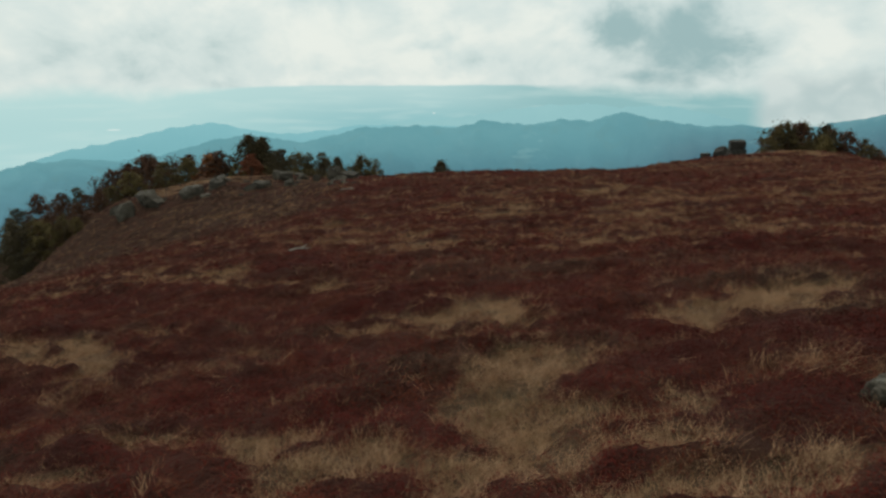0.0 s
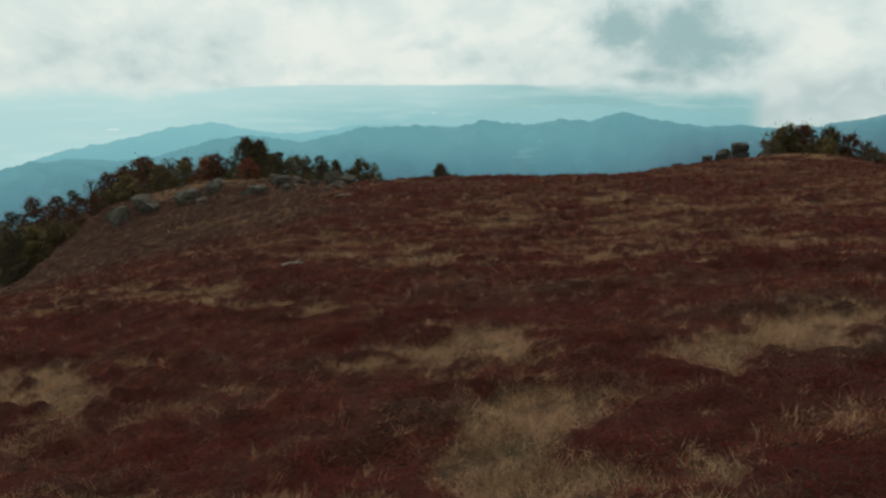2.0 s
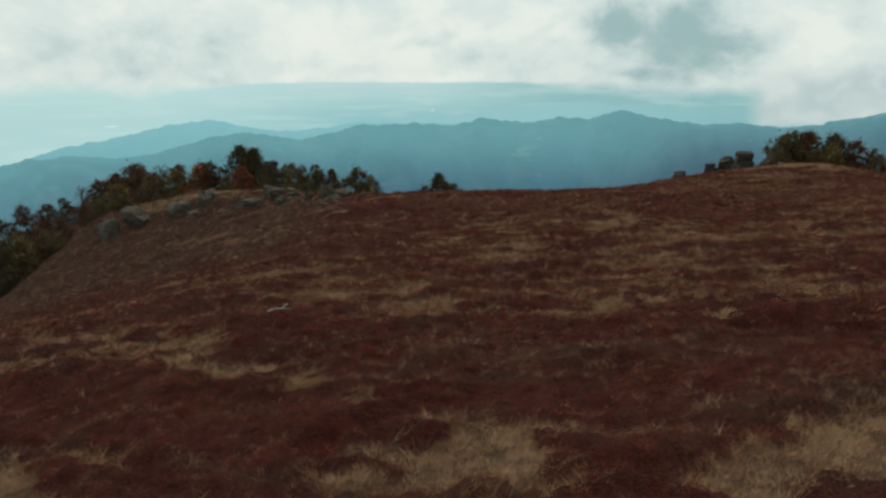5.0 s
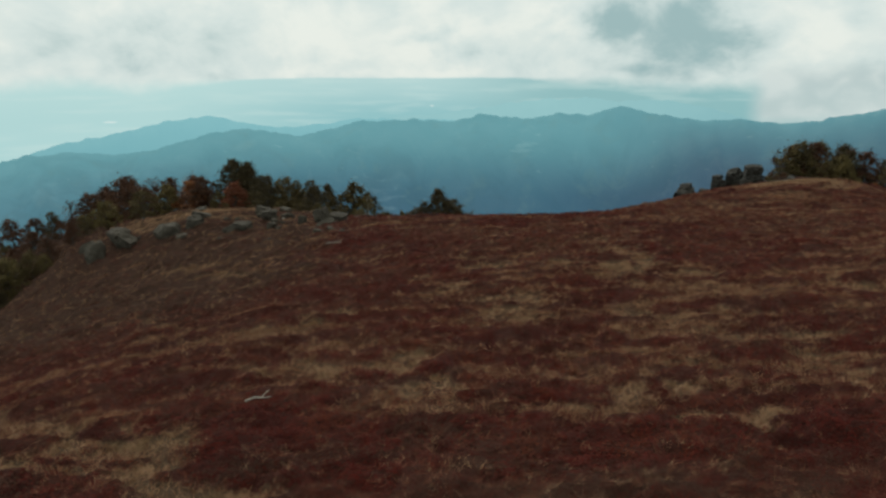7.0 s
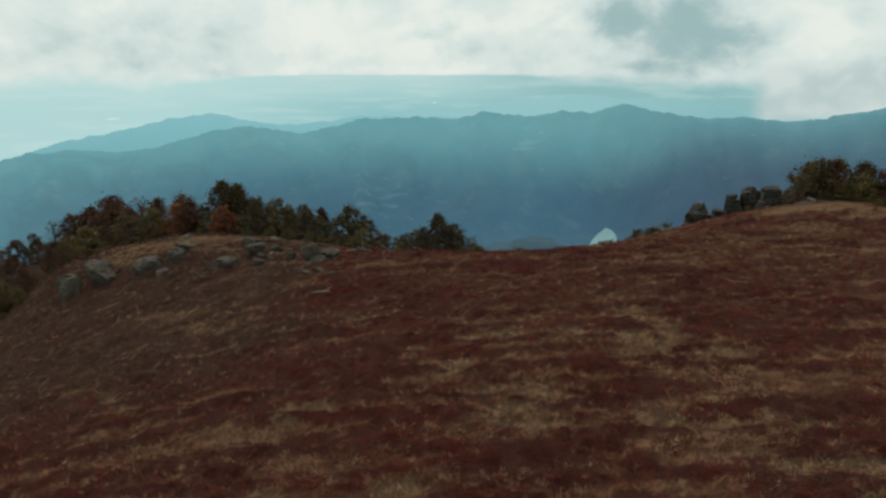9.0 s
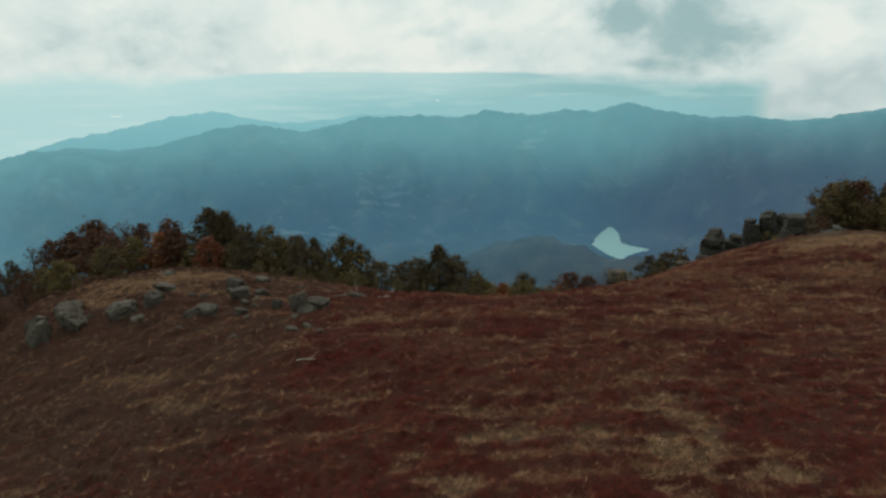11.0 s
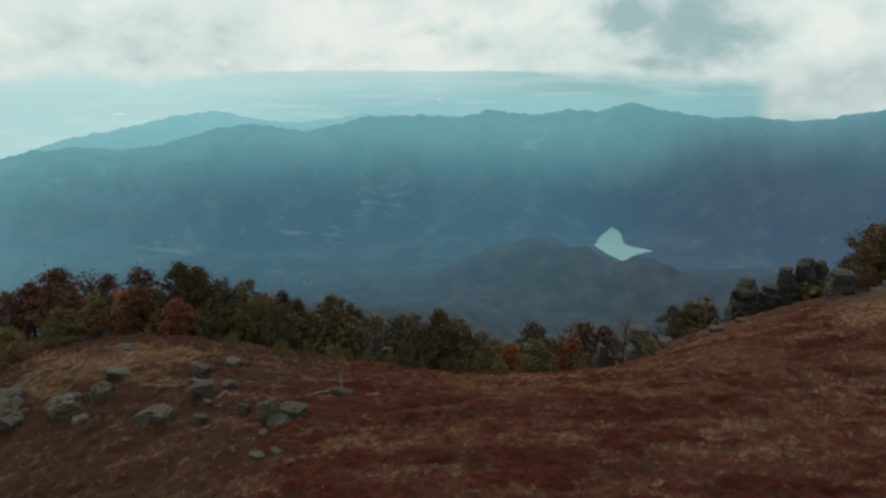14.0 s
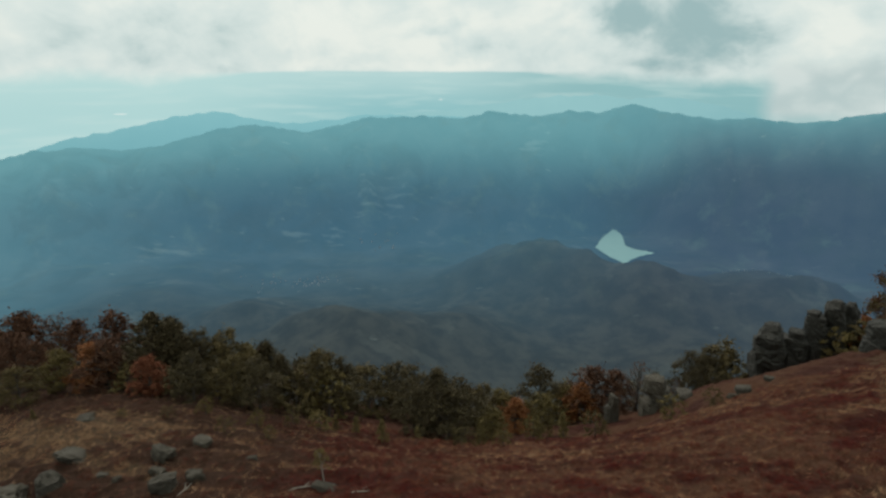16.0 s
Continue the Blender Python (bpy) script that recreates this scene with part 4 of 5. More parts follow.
KINDS = {
    "dark": [make_tree("tree", "dark green leafy tree at the wood's edge", "tree", M_DARK, 1, 9.0, 7.6),
             make_tree("tree", "dark green leafy tree at the wood's edge", "tree", M_DARK, 2, 9.0, 8.4)],
    "pointed": [make_tree("tree", "dark green tree with a ragged pointed top", "tree", M_DARK, 3, 9.0, 7.6, "cone", 0.08, 125),
                make_tree("tree", "dark green tree with a ragged pointed top", "tree", M_DARK, 4, 9.0, 6.6, "cone", 0.10, 105)],
    "spire": [make_tree("tree", "dark green lone tree with a pointed top", "tree", M_DARK, 16, 9.0, 10.0, "spire", 0.06, 165)],
    "green": [make_tree("tree", "green tree turning yellowish in autumn", "tree", M_GREEN, 5, 8.0, 7.6),
              make_tree("tree", "green tree turning yellowish in autumn", "tree", M_GREEN, 6, 8.0, 7.0)],
    "olive": [make_tree("tree", "olive-yellow autumn tree in a thicket", "tree", M_OLIVE, 7, 7.0, 6.8)],
    "rust": [make_tree("tree", "rusty brown autumn oak in a thicket", "tree", M_RUST, 8, 8.0, 7.6),
             make_tree("tree", "rusty brown autumn oak in a thicket", "tree", M_RUST, 9, 8.0, 8.2)],
    "orange": [make_tree("tree", "bright orange autumn tree beside dark trees", "tree", M_ORANGE, 10, 6.0, 4.8)],
    "red": [make_tree("tree", "reddish orange autumn tree beside dark trees", "tree", M_RED, 11, 6.0, 5.6)],
    "bare": [make_tree("tree", "nearly bare brown tree with thin twigs", "tree", M_BARE, 12, 8.5, 6.0, "broad", 0.25, 90, 16, 0.08, sparse=True)],
    "bush": [make_tree("bush", "low olive-green bush on the open slope", "bush", M_OLIVE, 13, 2.4, 2.2, "broad", 0.05, 34, 34, 0.09),
             make_tree("bush", "low green bush at the foot of the wood", "bush", M_GREEN, 14, 2.4, 2.8, "broad", 0.05, 38, 34, 0.09)],
    "shrub": [make_tree("bush", "small pointed juniper-like bush", "bush", M_OLIVE, 15, 2.6, 1.5, "cone", 0.03, 34, 34, 0.08)],
}
for kind, mat, seed in (("far_dark", M_DARK, 31), ("far_rust", M_RUST, 32), ("far_green", M_GREEN, 33)):
    KINDS[kind] = [make_tree("tree", "autumn tree on the slope below the hilltop", "tree", mat, seed, 8.0, 6.6, "broad", 0.1, 70, 46, 0.14)]
HEIGHT = {"far_dark": 8.0, "far_rust": 8.0, "far_green": 8.0, "spire": 9.0, "dark": 9.0, "pointed": 9.0, "green": 8.0, "olive": 7.0, "rust": 8.0, "orange": 6.0, "red": 6.0, "bare": 8.5, "bush": 2.4, "shrub": 2.6}
used = set()


def plant(kind, x, y, height, group, seed):
    rng = random.Random(seed)
    first = KINDS[kind][seed % len(KINDS[kind])]
    k = height / HEIGHT[kind] * (1.07 if kind in ("dark", "green", "olive", "rust", "orange", "red") else 1.0)
    z = float(ground_at(x, y)) - 0.05
    wide = k * rng.uniform(0.95, 1.2) * (0.78 if group == "wood behind the eastern knoll" else 1.0)
    turn, size = Euler((0, 0, rng.uniform(0, 6.28))), Vector((wide, wide, k))
    if first.name in used:
        own_size = first.scale
        ob = copy_thing(first, Matrix.LocRotScale((x, y, z), turn, [a / b for a, b in zip(size, own_size)]))
    else:
        used.add(first.name)
        ob = first
        ob.matrix_basis = Matrix.LocRotScale((x, y, z), turn, size)
    ob["group"] = group


# the woods: kind, x, y, height of the top over the datum
KNOLL_WOOD = [("rust", -63.7, 147, -9.6), ("bare", -58.3, 146, -9.0), ("rust", -53.8, 143, -9.1), ("rust", -49.9, 148, -9.4), ("spire", -38.1, 133.2, -3.6), ("pointed", -34.6, 133.8, -4.0), ("spire", -36.2, 135.0, -5.2),
              ("dark", -35.3, 134.5, -6.0), ("dark", -32.8, 135.5, -7.4), ("green", -30.2, 137, -8.1), ("olive", -27.6, 138, -10.2), ("pointed", -23.4, 138, -9.4),
              ("green", -16.0, 131.2, -7.7), ("pointed", -19.4, 129.6, -7.5)]
KNOLL_EDGE = [("orange", -45.1, 132.0, -7.6), ("red", -35.8, 127.0, -6.9), ("rust", -59.8, 138, -9.1), ("rust", -56.0, 136.5, -9.6), ("bare", -46.5, 137, -8.1),
              ("rust", -43.0, 130.5, -6.8), ("olive", -49.5, 131.0, -8.0), ("green", -52.0, 126.5, -8.3), ("olive", -56.5, 122.0, -9.2), ("dark", -30.0, 125.6, -5.9),
              ("green", -25.5, 126.5, -6.7), ("dark", -22.0, 125.6, -6.6)]
WEST_WOOD = [("dark", -90.2, 141, -20.0), ("rust", -86.2, 143, -17.3), ("rust", -81.4, 143, -17.0), ("dark", -77.7, 143, -15.8), ("bare", -74.3, 144, -13.2), ("rust", -70.6, 144, -12.2),
             ("rust", -67.8, 145, -11.2), ("rust", -65.2, 146, -9.9), ("green", -84.0, 136, -20.5), ("rust", -78.5, 136, -18.4), ("rust", -73.0, 137, -16.0), ("olive", -68.0, 136, -14.6),
             ("dark", -69.3, 108, -16.2), ("olive", -66.8, 110, -15.8), ("green", -64.1, 112, -15.2), ("rust", -63.3, 116, -14.0), ("rust", -62.7, 122, -13.0), ("green", -62.1, 126, -12.5),
             ("rust", -70.5, 118, -16.6), ("dark", -73.0, 112, -18.4), ("rust", -72.0, 126, -15.6), ("dark", -79.0, 122, -18.6), ("olive", -60.5, 109.5, -14.9), ("rust", -66.5, 130, -13.6)]
SADDLE_WOOD = [("dark", -13.2, 133, -10.1), ("green", -11.0, 144, -16.0), ("dark", -7.0, 146, -16.8), ("dark", -3.9, 140, -14.6), ("spire", -0.2, 126.2, -7.8), ("dark", 1.0, 125.2, -9.9), ("dark", -2.6, 126.0, -10.4),
               ("dark", 2.7, 128.6, -10.6), ("green", 5.8, 140, -17.2), ("olive", 8.8, 145, -20.4), ("dark", 17.1, 158.5, -23.2), ("olive", 21.4, 158, -25.8),
               ("rust", 26.0, 157, -22.4), ("rust", 29.6, 156.5, -23.1), ("orange", 23.4, 155.5, -24.6), ("bare", 33.6, 157, -20.9), ("dark", 40.4, 152.5, -17.3), ("dark", 43.9, 153.5, -17.3), ("green", 47.2, 155, -17.2)]
EAST_WOOD = [("green", 77.8, 158.0, -1.9), ("orange", 67.6, 152.6, -9.6), ("rust", 82.0, 158, -2.2), ("dark", 88.0, 157, -2.6),
             ("rust", 92.8, 157.5, -4.2), ("dark", 98.0, 158, -6.0), ("orange", 88.0, 144.8, -8.4), ("orange", 92.5, 145.0, -8.8), ("rust", 95.5, 148.0, -8.0), ("olive", 86.0, 148, -8.0), ("green", 82.5, 153.5, -5.4),
             ("dark", 104, 156, -7.5), ("rust", 111, 155, -9.0), ("green", 104, 147, -9.5), ("dark", 118, 152, -10.0), ("rust", 79.0, 162, -3.4), ("green", 84.5, 161, -2.6), ("dark", 79.5, 157, -3.0), ("rust", 90.0, 161, -3.6), ("olive", 86.0, 154, -4.2)]
OPEN_BUSHES = [("bush", -20.0, 117.5, -8.6), ("bush", -16.5, 119.5, -9.4), ("shrub", -12.0, 121.0, -11.2), ("bush", -29.5, 117.0, -8.0), ("shrub", -2.5, 120.5, -12.2), ("bush", 2.6, 121.0, -12.6), ("bush", -34.5, 117.2, -9.2), ("bush", 20.5, 131.0, -16.2), ("shrub", 16.0, 129.5, -15.8), ("shrub", -6.3, 118, -9.9), ("shrub", 4.7, 120.4, -11.4), ("orange", 10.7, 138, -18.1), ("bush", -17.5, 113.5, -8.2), ("bush", -22.5, 114.6, -7.8), ("bush", -13.5, 120, -10.1),
               ("shrub", -9.5, 120.2, -10.9), ("bush", 7.5, 121.5, -13.1), ("olive", 6.5, 127.5, -13.8), ("bush", 12.0, 128, -15.0), ("olive", 14.5, 139, -17.9), ("bush", 30.0, 130.5, -13.4),
               ("bush", 65.2, 148.6, -10.4), ("bush", 62.2, 148.8, -11.6), ("bush", 34.5, 128.5, -11.2), ("bush", -26.5, 119.8, -8.4), ("shrub", -46.0, 119.5, -9.9), ("bush", -27.5, 127.5, -9.0), ("bush", -18.0, 127.5, -9.2), ("bush", -14.5, 130.0, -10.2), ("bush", -32.5, 128.0, -8.6), ("bush", -39.5, 128.5, -8.8)]
n = 0
for rows, group in ((KNOLL_WOOD, "wood behind the rocky knoll"), (KNOLL_EDGE, "wood behind the rocky knoll"), (WEST_WOOD, "wood down the western slope"),
                    (SADDLE_WOOD, "wood below the saddle"), (EAST_WOOD, "wood behind the eastern knoll"), (OPEN_BUSHES, "bushes before the woods")):
    for kind, x, y, h in rows:
        n += 1
        top = h - 1.9 if rows is EAST_WOOD else h
        plant(kind, x, y, max(1.2, top - float(ground_at(x, y))), group, n)
# second rows of the wood, down the far slope
rng = random.Random(4)
for i in range(58):
    x = -92 + i * 3.5 + rng.uniform(-1, 1)
    y = rng.uniform(149, 158) if x < -12 or x > 62 else rng.uniform(152, 164)
    if 8 < x < 52:
        y = rng.uniform(166, 174)
    h = rng.uniform(7.0, 9.0) if -60 < x < -15 or x > 62 else rng.uniform(5.0, 7.0)
    plant(rng.choice(("far_dark", "far_green", "far_rust", "far_rust")), x, y, h, "wood on the far slope", 200 + i)

# shapes that found no place in the woods
for first in [ob for kind in KINDS.values() for ob in kind if ob.name not in used]:
    for ob in list(first.children) + [first]:
        bpy.data.objects.remove(ob)

sapling = make_tree("sapling", "thin leaning sapling with a pale bare stem", "sapling", M_OLIVE, 21, 3.3, 1.7, "broad", 0.5, 30, 34, 0.075, M_BIRCH, -0.12, True)
sapling.matrix_basis = pose(-9.9, 103.4, float(ground_at(-9.9, 103.4)))


# ---- rocks ----
def boulder_mesh(name, seed, round_off=0.45, mat=None, joints=7, rough=0.16):
    """A weathered block: a fine box, partly rounded, split along joint planes and roughened."""
    rng = random.Random(seed)
    bm = bmesh.new()
    bmesh.ops.create_cube(bm, size=2.0)
    bmesh.ops.subdivide_edges(bm, edges=bm.edges[:], cuts=9, use_grid_fill=True)
    planes = []
    for _ in range(joints):
        d = Vector((rng.gauss(0, 1), rng.gauss(0, 1), rng.gauss(0.2, 0.7))).normalized()
        planes.append((d, rng.uniform(0.62, 0.95)))
    o = Vector((seed * 3.1, seed * 1.7, seed * 0.3))
    for v in bm.verts:
        p = v.co.copy()
        v.co = p.lerp(p.normalized() * 1.12, round_off) * 0.86
        for d, k in planes:
            over = v.co.dot(d) - k
            if over > 0:
                v.co -= d * over
        q = v.co.copy()
        ridge_noise = abs(noise.noise(q * 1.6 + o))
        v.co += q.normalized() * (rough * (noise.fractal(q * 1.3 + o, 0.9, 2.1, 4)) - rough * max(0, 0.12 - ridge_noise) / 0.12 + 0.03 * noise.noise(q * 8 + o))
    me = bpy.data.meshes.new(name)
    bm.to_mesh(me)
    bm.free()
    me.materials.append(mat or M_ROCK)
    return me


BOULDERS = [boulder_mesh("boulder", s, 0.22 + 0.05 * (s % 4)) for s in range(1, 11)]
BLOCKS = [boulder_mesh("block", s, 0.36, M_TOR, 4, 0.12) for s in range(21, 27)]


def boulder(x, y, w, h, seed, group, label, name="boulder", lift=0.0):
    rng = random.Random(seed)
    ob = new(name, BOULDERS[seed % len(BOULDERS)])
    d = w * rng.uniform(0.65, 0.95)
    ob.matrix_basis = Matrix.LocRotScale((x, y, float(ground_at(x, y)) + h * 0.12 + lift), Euler((rng.uniform(-0.25, 0.25), rng.uniform(-0.25, 0.25), rng.uniform(-0.5, 0.5))),
                                         (w * 0.58, d * 0.58, h * 0.68))
    return tagged(ob, label, "rock", group)


OUTCROP = [(-26.0, 107.5, 2.2, 1.6), (-25.4, 104.8, 1.4, 1.0), (-23.7, 101.9, 2.2, 1.6), (-34.7, 103.9, 2.8, 2.1), (-35.0, 108.2, 3.0, 1.0), (-38.2, 102.9, 3.8, 2.0),
           (-44.6, 103.1, 3.5, 3.0), (-27.6, 98.6, 3.5, 1.7), (-25.8, 97.8, 2.1, 1.5), (-22.1, 96.6, 1.3, 1.2), (-18.2, 97.4, 1.1, 1.6), (-15.2, 95.4, 1.9, 2.3),
           (-13.4, 96.1, 2.2, 1.3), (-14.3, 94.8, 2.3, 1.0), (-47.2, 108.7, 2.3, 0.8), (-48.5, 102.4, 2.9, 3.6), (-46.8, 106.6, 3.6, 2.2), (-52.4, 107.8, 2.7, 2.0), (-23.2, 110.4, 2.0, 0.7)]
LOOSE = [(-22.5, 99.8, 0.9, 0.6), (-21.3, 99.2, 0.7, 0.5), (-22.1, 104.7, 1.3, 0.8), (-15.0, 92.5, 1.0, 0.6), (-14.5, 88.8, 1.5, 0.6), (-11.6, 87.5, 1.0, 0.5),
         (-13.0, 89.1, 1.2, 0.4), (-35.5, 100.4, 1.6, 0.8), (-43.3, 104.3, 1.0, 0.6), (-28.4, 95.0, 0.9, 0.6), (-20.8, 94.8, 0.8, 0.4), (-9.7, 102.1, 2.1, 0.6),
         (-17.7, 107.8, 0.9, 0.5), (-21.0, 89.9, 1.2, 0.5), (-21.5, 103.8, 1.5, 0.9), (-38.4, 117.0, 2.1, 0.7), (-30.5, 104.9, 1.0, 0.6), (-28.7, 103.8, 0.8, 0.5),
         (38.4, 129.0, 2.2, 1.0), (36.6, 128.4, 1.2, 0.6), (42.2, 130.8, 1.3, 0.5), (8.15, 11.35, 0.95, 0.6), (8.75, 11.6, 0.6, 0.4)]
for i, (x, y, w, h) in enumerate(OUTCROP):
    boulder(x, y, w, h, 11 + i, "boulders of the knoll's rocky rim", "grey lichened granite boulder sunk in the grass")
for i, (x, y, w, h) in enumerate(LOOSE):
    boulder(x, y, w, h, 61 + i, "loose stones on the heath", "low grey stone half buried in heath", "stone")


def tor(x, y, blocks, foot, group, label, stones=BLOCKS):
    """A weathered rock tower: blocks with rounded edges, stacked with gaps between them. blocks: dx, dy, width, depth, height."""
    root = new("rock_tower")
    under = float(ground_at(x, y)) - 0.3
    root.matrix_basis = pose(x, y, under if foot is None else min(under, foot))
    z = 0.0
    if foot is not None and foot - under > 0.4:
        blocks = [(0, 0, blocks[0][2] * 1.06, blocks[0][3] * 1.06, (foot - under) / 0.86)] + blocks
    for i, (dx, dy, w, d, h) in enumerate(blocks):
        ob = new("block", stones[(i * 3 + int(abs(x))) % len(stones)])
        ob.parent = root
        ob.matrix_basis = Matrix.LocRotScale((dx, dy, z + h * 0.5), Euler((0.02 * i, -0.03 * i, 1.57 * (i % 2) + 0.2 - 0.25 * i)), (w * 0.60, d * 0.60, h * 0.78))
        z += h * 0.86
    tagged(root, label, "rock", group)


TORS = "rock towers on the eastern knoll"
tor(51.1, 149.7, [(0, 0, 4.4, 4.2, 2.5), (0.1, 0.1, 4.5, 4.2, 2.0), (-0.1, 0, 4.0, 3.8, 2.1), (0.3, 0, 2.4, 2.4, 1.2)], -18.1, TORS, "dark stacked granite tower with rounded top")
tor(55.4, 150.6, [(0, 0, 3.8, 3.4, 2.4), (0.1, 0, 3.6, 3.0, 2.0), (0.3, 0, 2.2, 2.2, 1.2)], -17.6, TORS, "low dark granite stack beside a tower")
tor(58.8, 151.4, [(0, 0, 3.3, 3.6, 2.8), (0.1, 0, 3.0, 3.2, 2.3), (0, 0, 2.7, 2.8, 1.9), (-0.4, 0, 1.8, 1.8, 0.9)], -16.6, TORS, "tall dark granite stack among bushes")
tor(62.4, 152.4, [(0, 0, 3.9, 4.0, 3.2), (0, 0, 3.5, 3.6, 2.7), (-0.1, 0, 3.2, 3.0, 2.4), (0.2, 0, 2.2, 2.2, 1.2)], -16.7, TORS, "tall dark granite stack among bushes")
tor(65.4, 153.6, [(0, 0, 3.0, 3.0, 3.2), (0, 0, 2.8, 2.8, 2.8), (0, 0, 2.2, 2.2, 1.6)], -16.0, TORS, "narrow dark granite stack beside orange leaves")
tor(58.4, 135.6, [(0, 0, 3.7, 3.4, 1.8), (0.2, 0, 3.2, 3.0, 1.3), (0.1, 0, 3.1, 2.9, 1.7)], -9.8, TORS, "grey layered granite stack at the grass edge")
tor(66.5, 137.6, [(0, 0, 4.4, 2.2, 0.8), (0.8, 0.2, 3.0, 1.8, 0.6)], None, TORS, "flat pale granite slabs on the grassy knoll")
GREY = [boulder_mesh("block", s, 0.40, M_ROCK, 4, 0.10) for s in range(31, 35)]
tor(32.4, 143.6, [(0, 0, 4.4, 3.4, 2.6), (0.6, 0, 4.0, 3.0, 2.2), (-0.5, 0, 3.0, 2.6, 2.2)], -24.0, TORS, "grey granite tower of rounded blocks among trees", GREY)
tor(36.0, 142.6, [(0, 0, 3.8, 2.8, 2.2), (0.2, 0, 2.8, 2.4, 1.4)], -22.6, TORS, "low grey granite stack beside trees", GREY)
tor(26.6, 146.6, [(0, 0, 2.0, 1.8, 2.8), (0.2, 0, 1.6, 1.4, 2.4)], None, TORS, "narrow grey granite stack among trees", GREY)


def fallen_branch(x, y, length, turn):
    bm = bmesh.new()
    tube(bm, [(-length / 2, 0, 0.12), (-length * 0.15, 0.12, 0.2), (length * 0.2, -0.06, 0.22), (length / 2, 0.1, 0.16)], [0.06, 0.055, 0.045, 0.02], 7)
    tube(bm, [(length * 0.1, 0, 0.2), (length * 0.3, 0.35, 0.3), (length * 0.42, 0.6, 0.28)], [0.03, 0.022, 0.010], 5)
    me = bpy.data.meshes.new("fallen_branch")
    bm.to_mesh(me)
    bm.free()
    me.materials.append(M_BIRCH)
    ob = new("fallen_branch", me)
    ob.matrix_basis = pose(x, y, float(ground_at(x, y)) + 0.15, 0, 0, turn)
    tagged(ob, "pale weathered fallen branch lying in the heath", "branch", "fallen branches")


fallen_branch(-11.3, 79.6, 1.7, 5)
fallen_branch(-21.8, 101.6, 2.6, 75)
fallen_branch(-11.6, 101.8, 2.2, 20)
fallen_branch(-6.6, 101.2, 1.8, 10)
fallen_branch(-8.3, 38.0, 1.2, 14)


# ---- low plants ----
class Lie:
    """The lie of the land on a fine grid: heights, slopes and cover, read off between its knots."""

    def __init__(self, x0, x1, y0, y1, step):
        self.x0, self.y0, self.step = x0, y0, step
        xs, ys = np.arange(x0, x1 + step, step), np.arange(y0, y1 + step, step)
        gx, gy = np.meshgrid(xs, ys)
        self.z = ground_at(gx, gy)
        self.dy, self.dx = np.gradient(self.z, step)

    def read(self, grid, x, y):
        u, v = (x - self.x0) / self.step, (y - self.y0) / self.step
        i, j = np.clip(u.astype(int), 0, grid.shape[1] - 2), np.clip(v.astype(int), 0, grid.shape[0] - 2)
        u, v = u - i, v - j
        return (grid[j, i] * (1 - u) + grid[j, i + 1] * u) * (1 - v) + (grid[j + 1, i] * (1 - u) + grid[j + 1, i + 1] * u) * v


LIE = Lie(-100, 100, 0, 132, 0.26)


def scatter(seed, y0, y1, density, half):
    rng = np.random.default_rng(seed)
    top = half[0] + half[1] * y1
    n = int(density * (y1 - y0) * 2 * top)
    x, y = rng.uniform(-top, top, n), rng.uniform(y0, y1, n)
    keep = np.abs(x) < half[0] + half[1] * y
    return rng, x[keep], y[keep]


def cushion_leaves(rng, x, y, per, size, spread, rise, ruffle):
    """Sprays of small leaves over each cushion, lying along its swell."""
    n = len(x)
    px = np.repeat(x, per) + rng.normal(scale=spread, size=n * per)
    py = np.repeat(y, per) + rng.normal(scale=spread, size=n * per)
    tall = np.repeat(rng.uniform(0.4, 1.2, n), per)
    pz = LIE.read(LIE.z, px, py) + rise * tall * rng.uniform(0.0, 1.0, n * per) ** 0.8
    p = np.stack([px, py, pz], -1)
    up = np.stack([-LIE.read(LIE.dx, px, py), -LIE.read(LIE.dy, px, py), np.ones(n * per)], -1)
    nrm = up * 1.5 + rng.normal(scale=ruffle, size=(n * per, 3))
    nrm /= np.linalg.norm(nrm, axis=1)[:, None]
    u = np.cross(nrm, rng.normal(size=(n * per, 3)))
    u /= np.linalg.norm(u, axis=1)[:, None]
    v = np.cross(nrm, u)
    s = (size * rng.uniform(0.6, 1.4, n * per))[:, None]
    return np.stack([p - u * s, p + u * s * 0.7 + v * s * 0.6, p + u * s * 0.7 - v * s * 0.6], 1)


def tufts(rng, x, y, per, tall, width, spread):
    """Tufts of thin bent blades that lean together."""
    n = len(x)
    px = np.repeat(x, per) + rng.normal(scale=spread, size=n * per)
    py = np.repeat(y, per) + rng.normal(scale=spread, size=n * per)
    p = np.stack([px, py, LIE.read(LIE.z, px, py) - 0.03], -1)
    turn = rng.uniform(0, 2 * np.pi, n * per)
    side = np.stack([np.cos(turn), np.sin(turn), np.zeros(n * per)], -1) * (width * rng.uniform(0.6, 1.3, n * per))[:, None]
    h = tall * rng.uniform(0.5, 1.2, n * per) * np.repeat(rng.uniform(0.5, 1.3, n), per)
    lean = np.repeat(rng.normal(0, 0.14, (n, 2)), per, axis=0) + rng.normal(0, 0.13, (n * per, 2))
    tip = p + np.stack([lean[:, 0] + 0.04, lean[:, 1], h], -1)
    return np.stack([p - side, p + side, tip], 1)


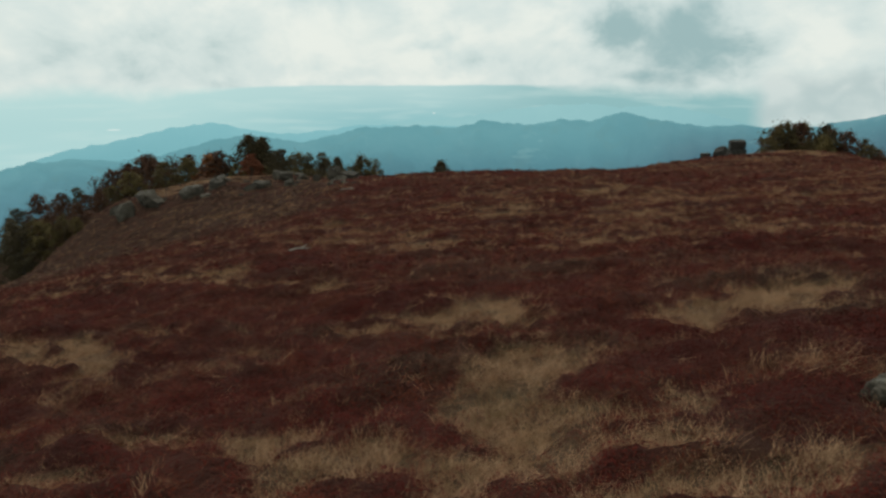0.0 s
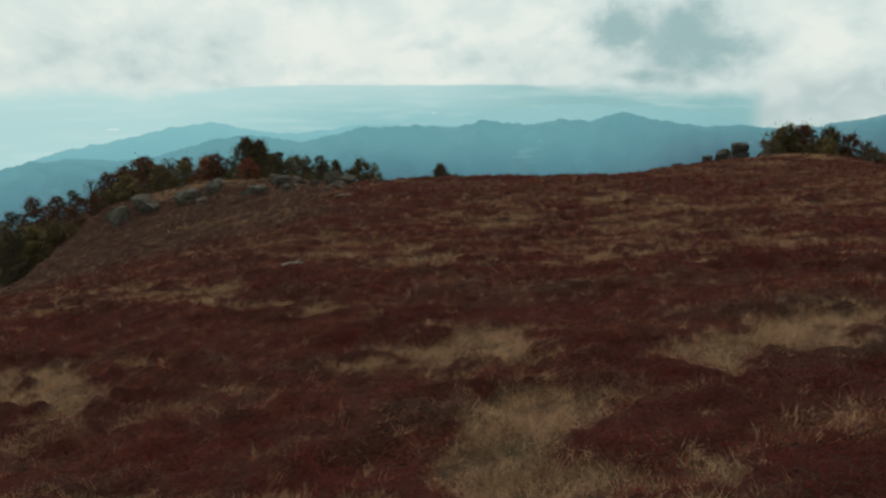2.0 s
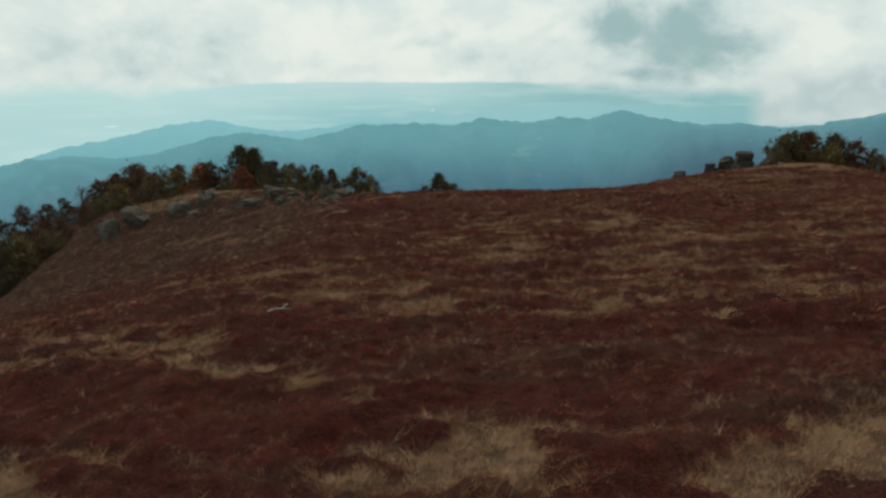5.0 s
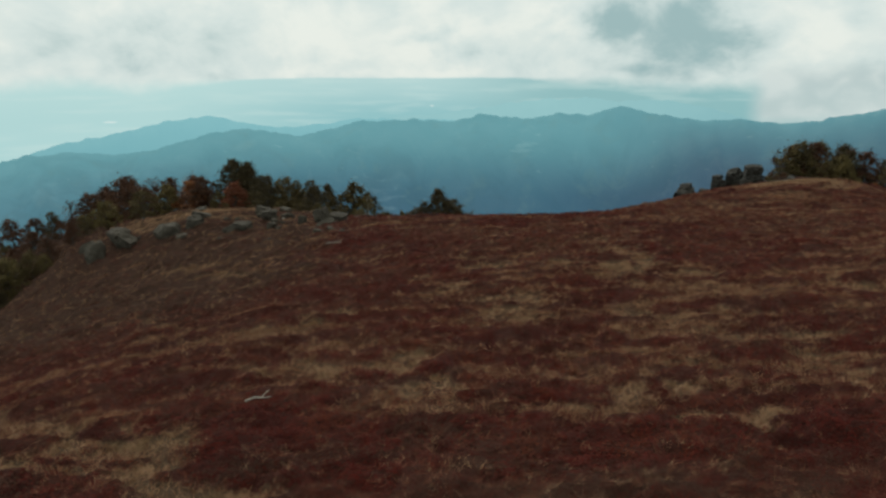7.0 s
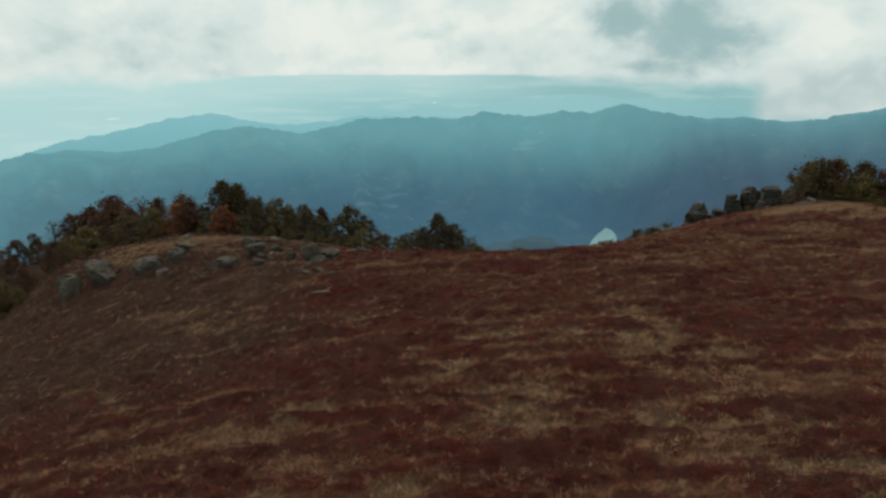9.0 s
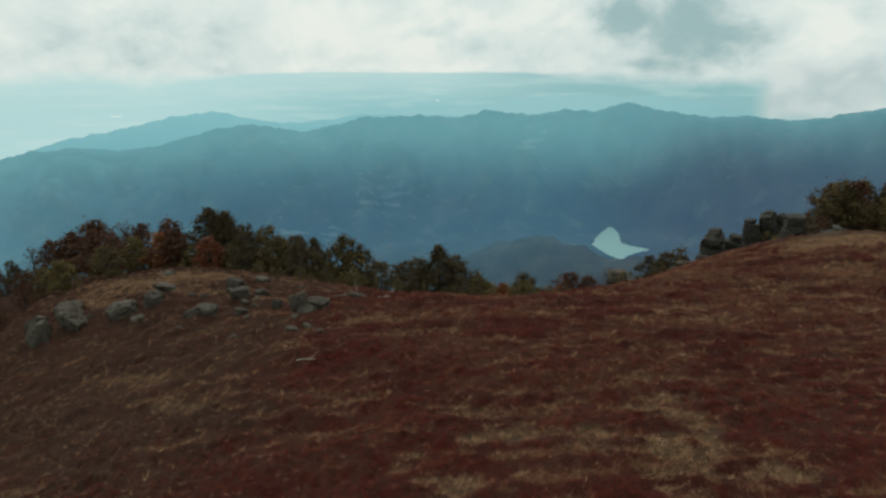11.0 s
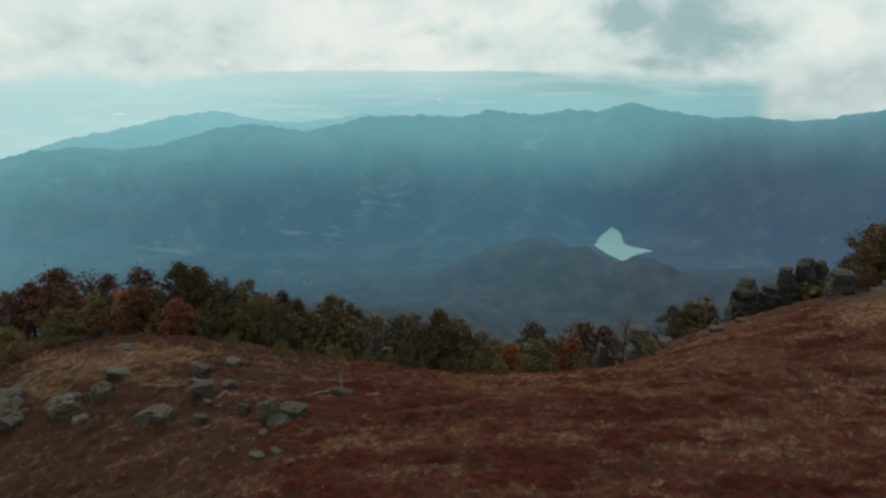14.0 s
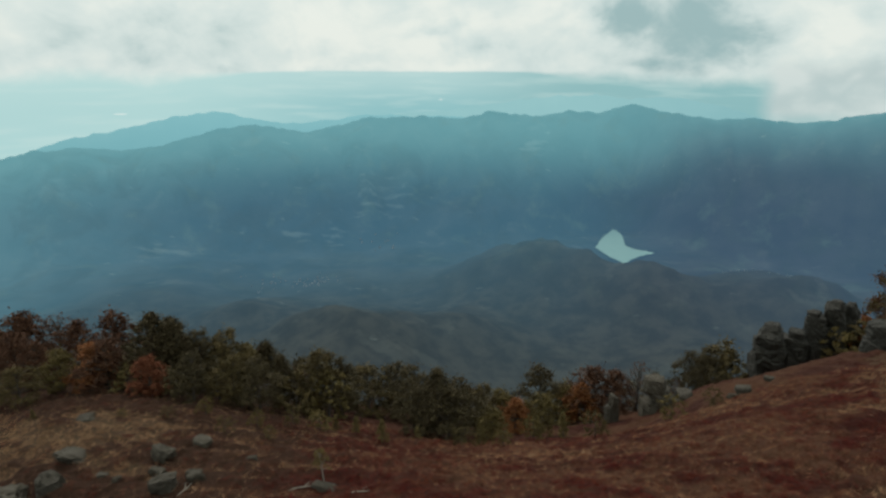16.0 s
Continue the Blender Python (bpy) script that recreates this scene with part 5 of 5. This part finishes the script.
red_parts, brown_parts, tan_parts, russet_parts = [], [], [], []
for seed, y0, y1, dr, per, size, dg, blades, wide in ((1, 6, 30, 16, 41, 0.0258, 56, 14, 0.006), (2, 30, 62, 9, 22, 0.052, 25, 12, 0.012), (3, 62, 128, 4.4, 17, 0.085, 12, 15, 0.013)):
    rng, x, y = scatter(seed, y0, y1, dr, (4.0, 0.66))
    g, b = grassiness(x, y), brownness(x, y)
    keep = rng.uniform(size=len(x)) > np.maximum(g * 0.97 - 0.03, 0.75 * russetness(x, y))
    brown = rng.uniform(size=len(x)) < b
    red_parts.append(cushion_leaves(rng, x[keep & ~brown], y[keep & ~brown], per, size, 0.20 + size, 0.27, 0.62 - 4.0 * size))
    brown_parts.append(cushion_leaves(rng, x[keep & brown], y[keep & brown], per, size, 0.20 + size, 0.22, 0.62 - 4.0 * size))
    rng, x, y = scatter(seed + 10, y0, y1, dg, (4.0, 0.66))
    g = np.maximum(grassiness(x, y) * (0.25 + 1.3 * ease(fbm(x / 0.55, y / 0.55, 99, 2), 0.36, 0.62)), 0.012 + 0.06 * brownness(x, y))
    keep = rng.uniform(size=len(x)) < g * (1 - 0.6 * ease(y, 58, 80) * (1 - ease(y, 108, 116)) * ease(x, -20, -4))
    tan_parts.append(tufts(rng, x[keep], y[keep], blades, 0.26 + 2.0 * wide, wide, 0.07 + wide * 3))
    rng, x, y = scatter(seed + 20, y0, y1, dg * 0.75, (4.0, 0.66))
    keep = rng.uniform(size=len(x)) < np.maximum(0.025 + 0.03 * (1 - ease(y, 26, 50)), russetness(x, y) * (0.4 + fbm(x / 0.7, y / 0.7, 98, 2)) * (1 - 0.7 * brownness(x, y)))
    russet_parts.append(tufts(rng, x[keep], y[keep], blades, 0.15 + 2.6 * wide, wide, 0.08 + wide * 2))
for name, parts, mat, label, category in (("bilberry_shrubs", red_parts, M_BILBERRY, "low dark red bilberry shrubs in autumn colour", "shrubs"),
                                          ("withered_heath", brown_parts, M_WITHERED, "withered brown heath plants on the flank of the hill", "shrubs"),
                                          ("russet_grass", russet_parts, M_RUSSET, "short russet moor grass between the bilberry cushions", "grass"),
                                          ("dry_grass", tan_parts, M_GRASS, "tufts of straw-coloured dry grass among the shrubs", "grass")):
    tagged(new(name, triangles(name, np.concatenate(parts), mat)), label, category, kind="stuff")
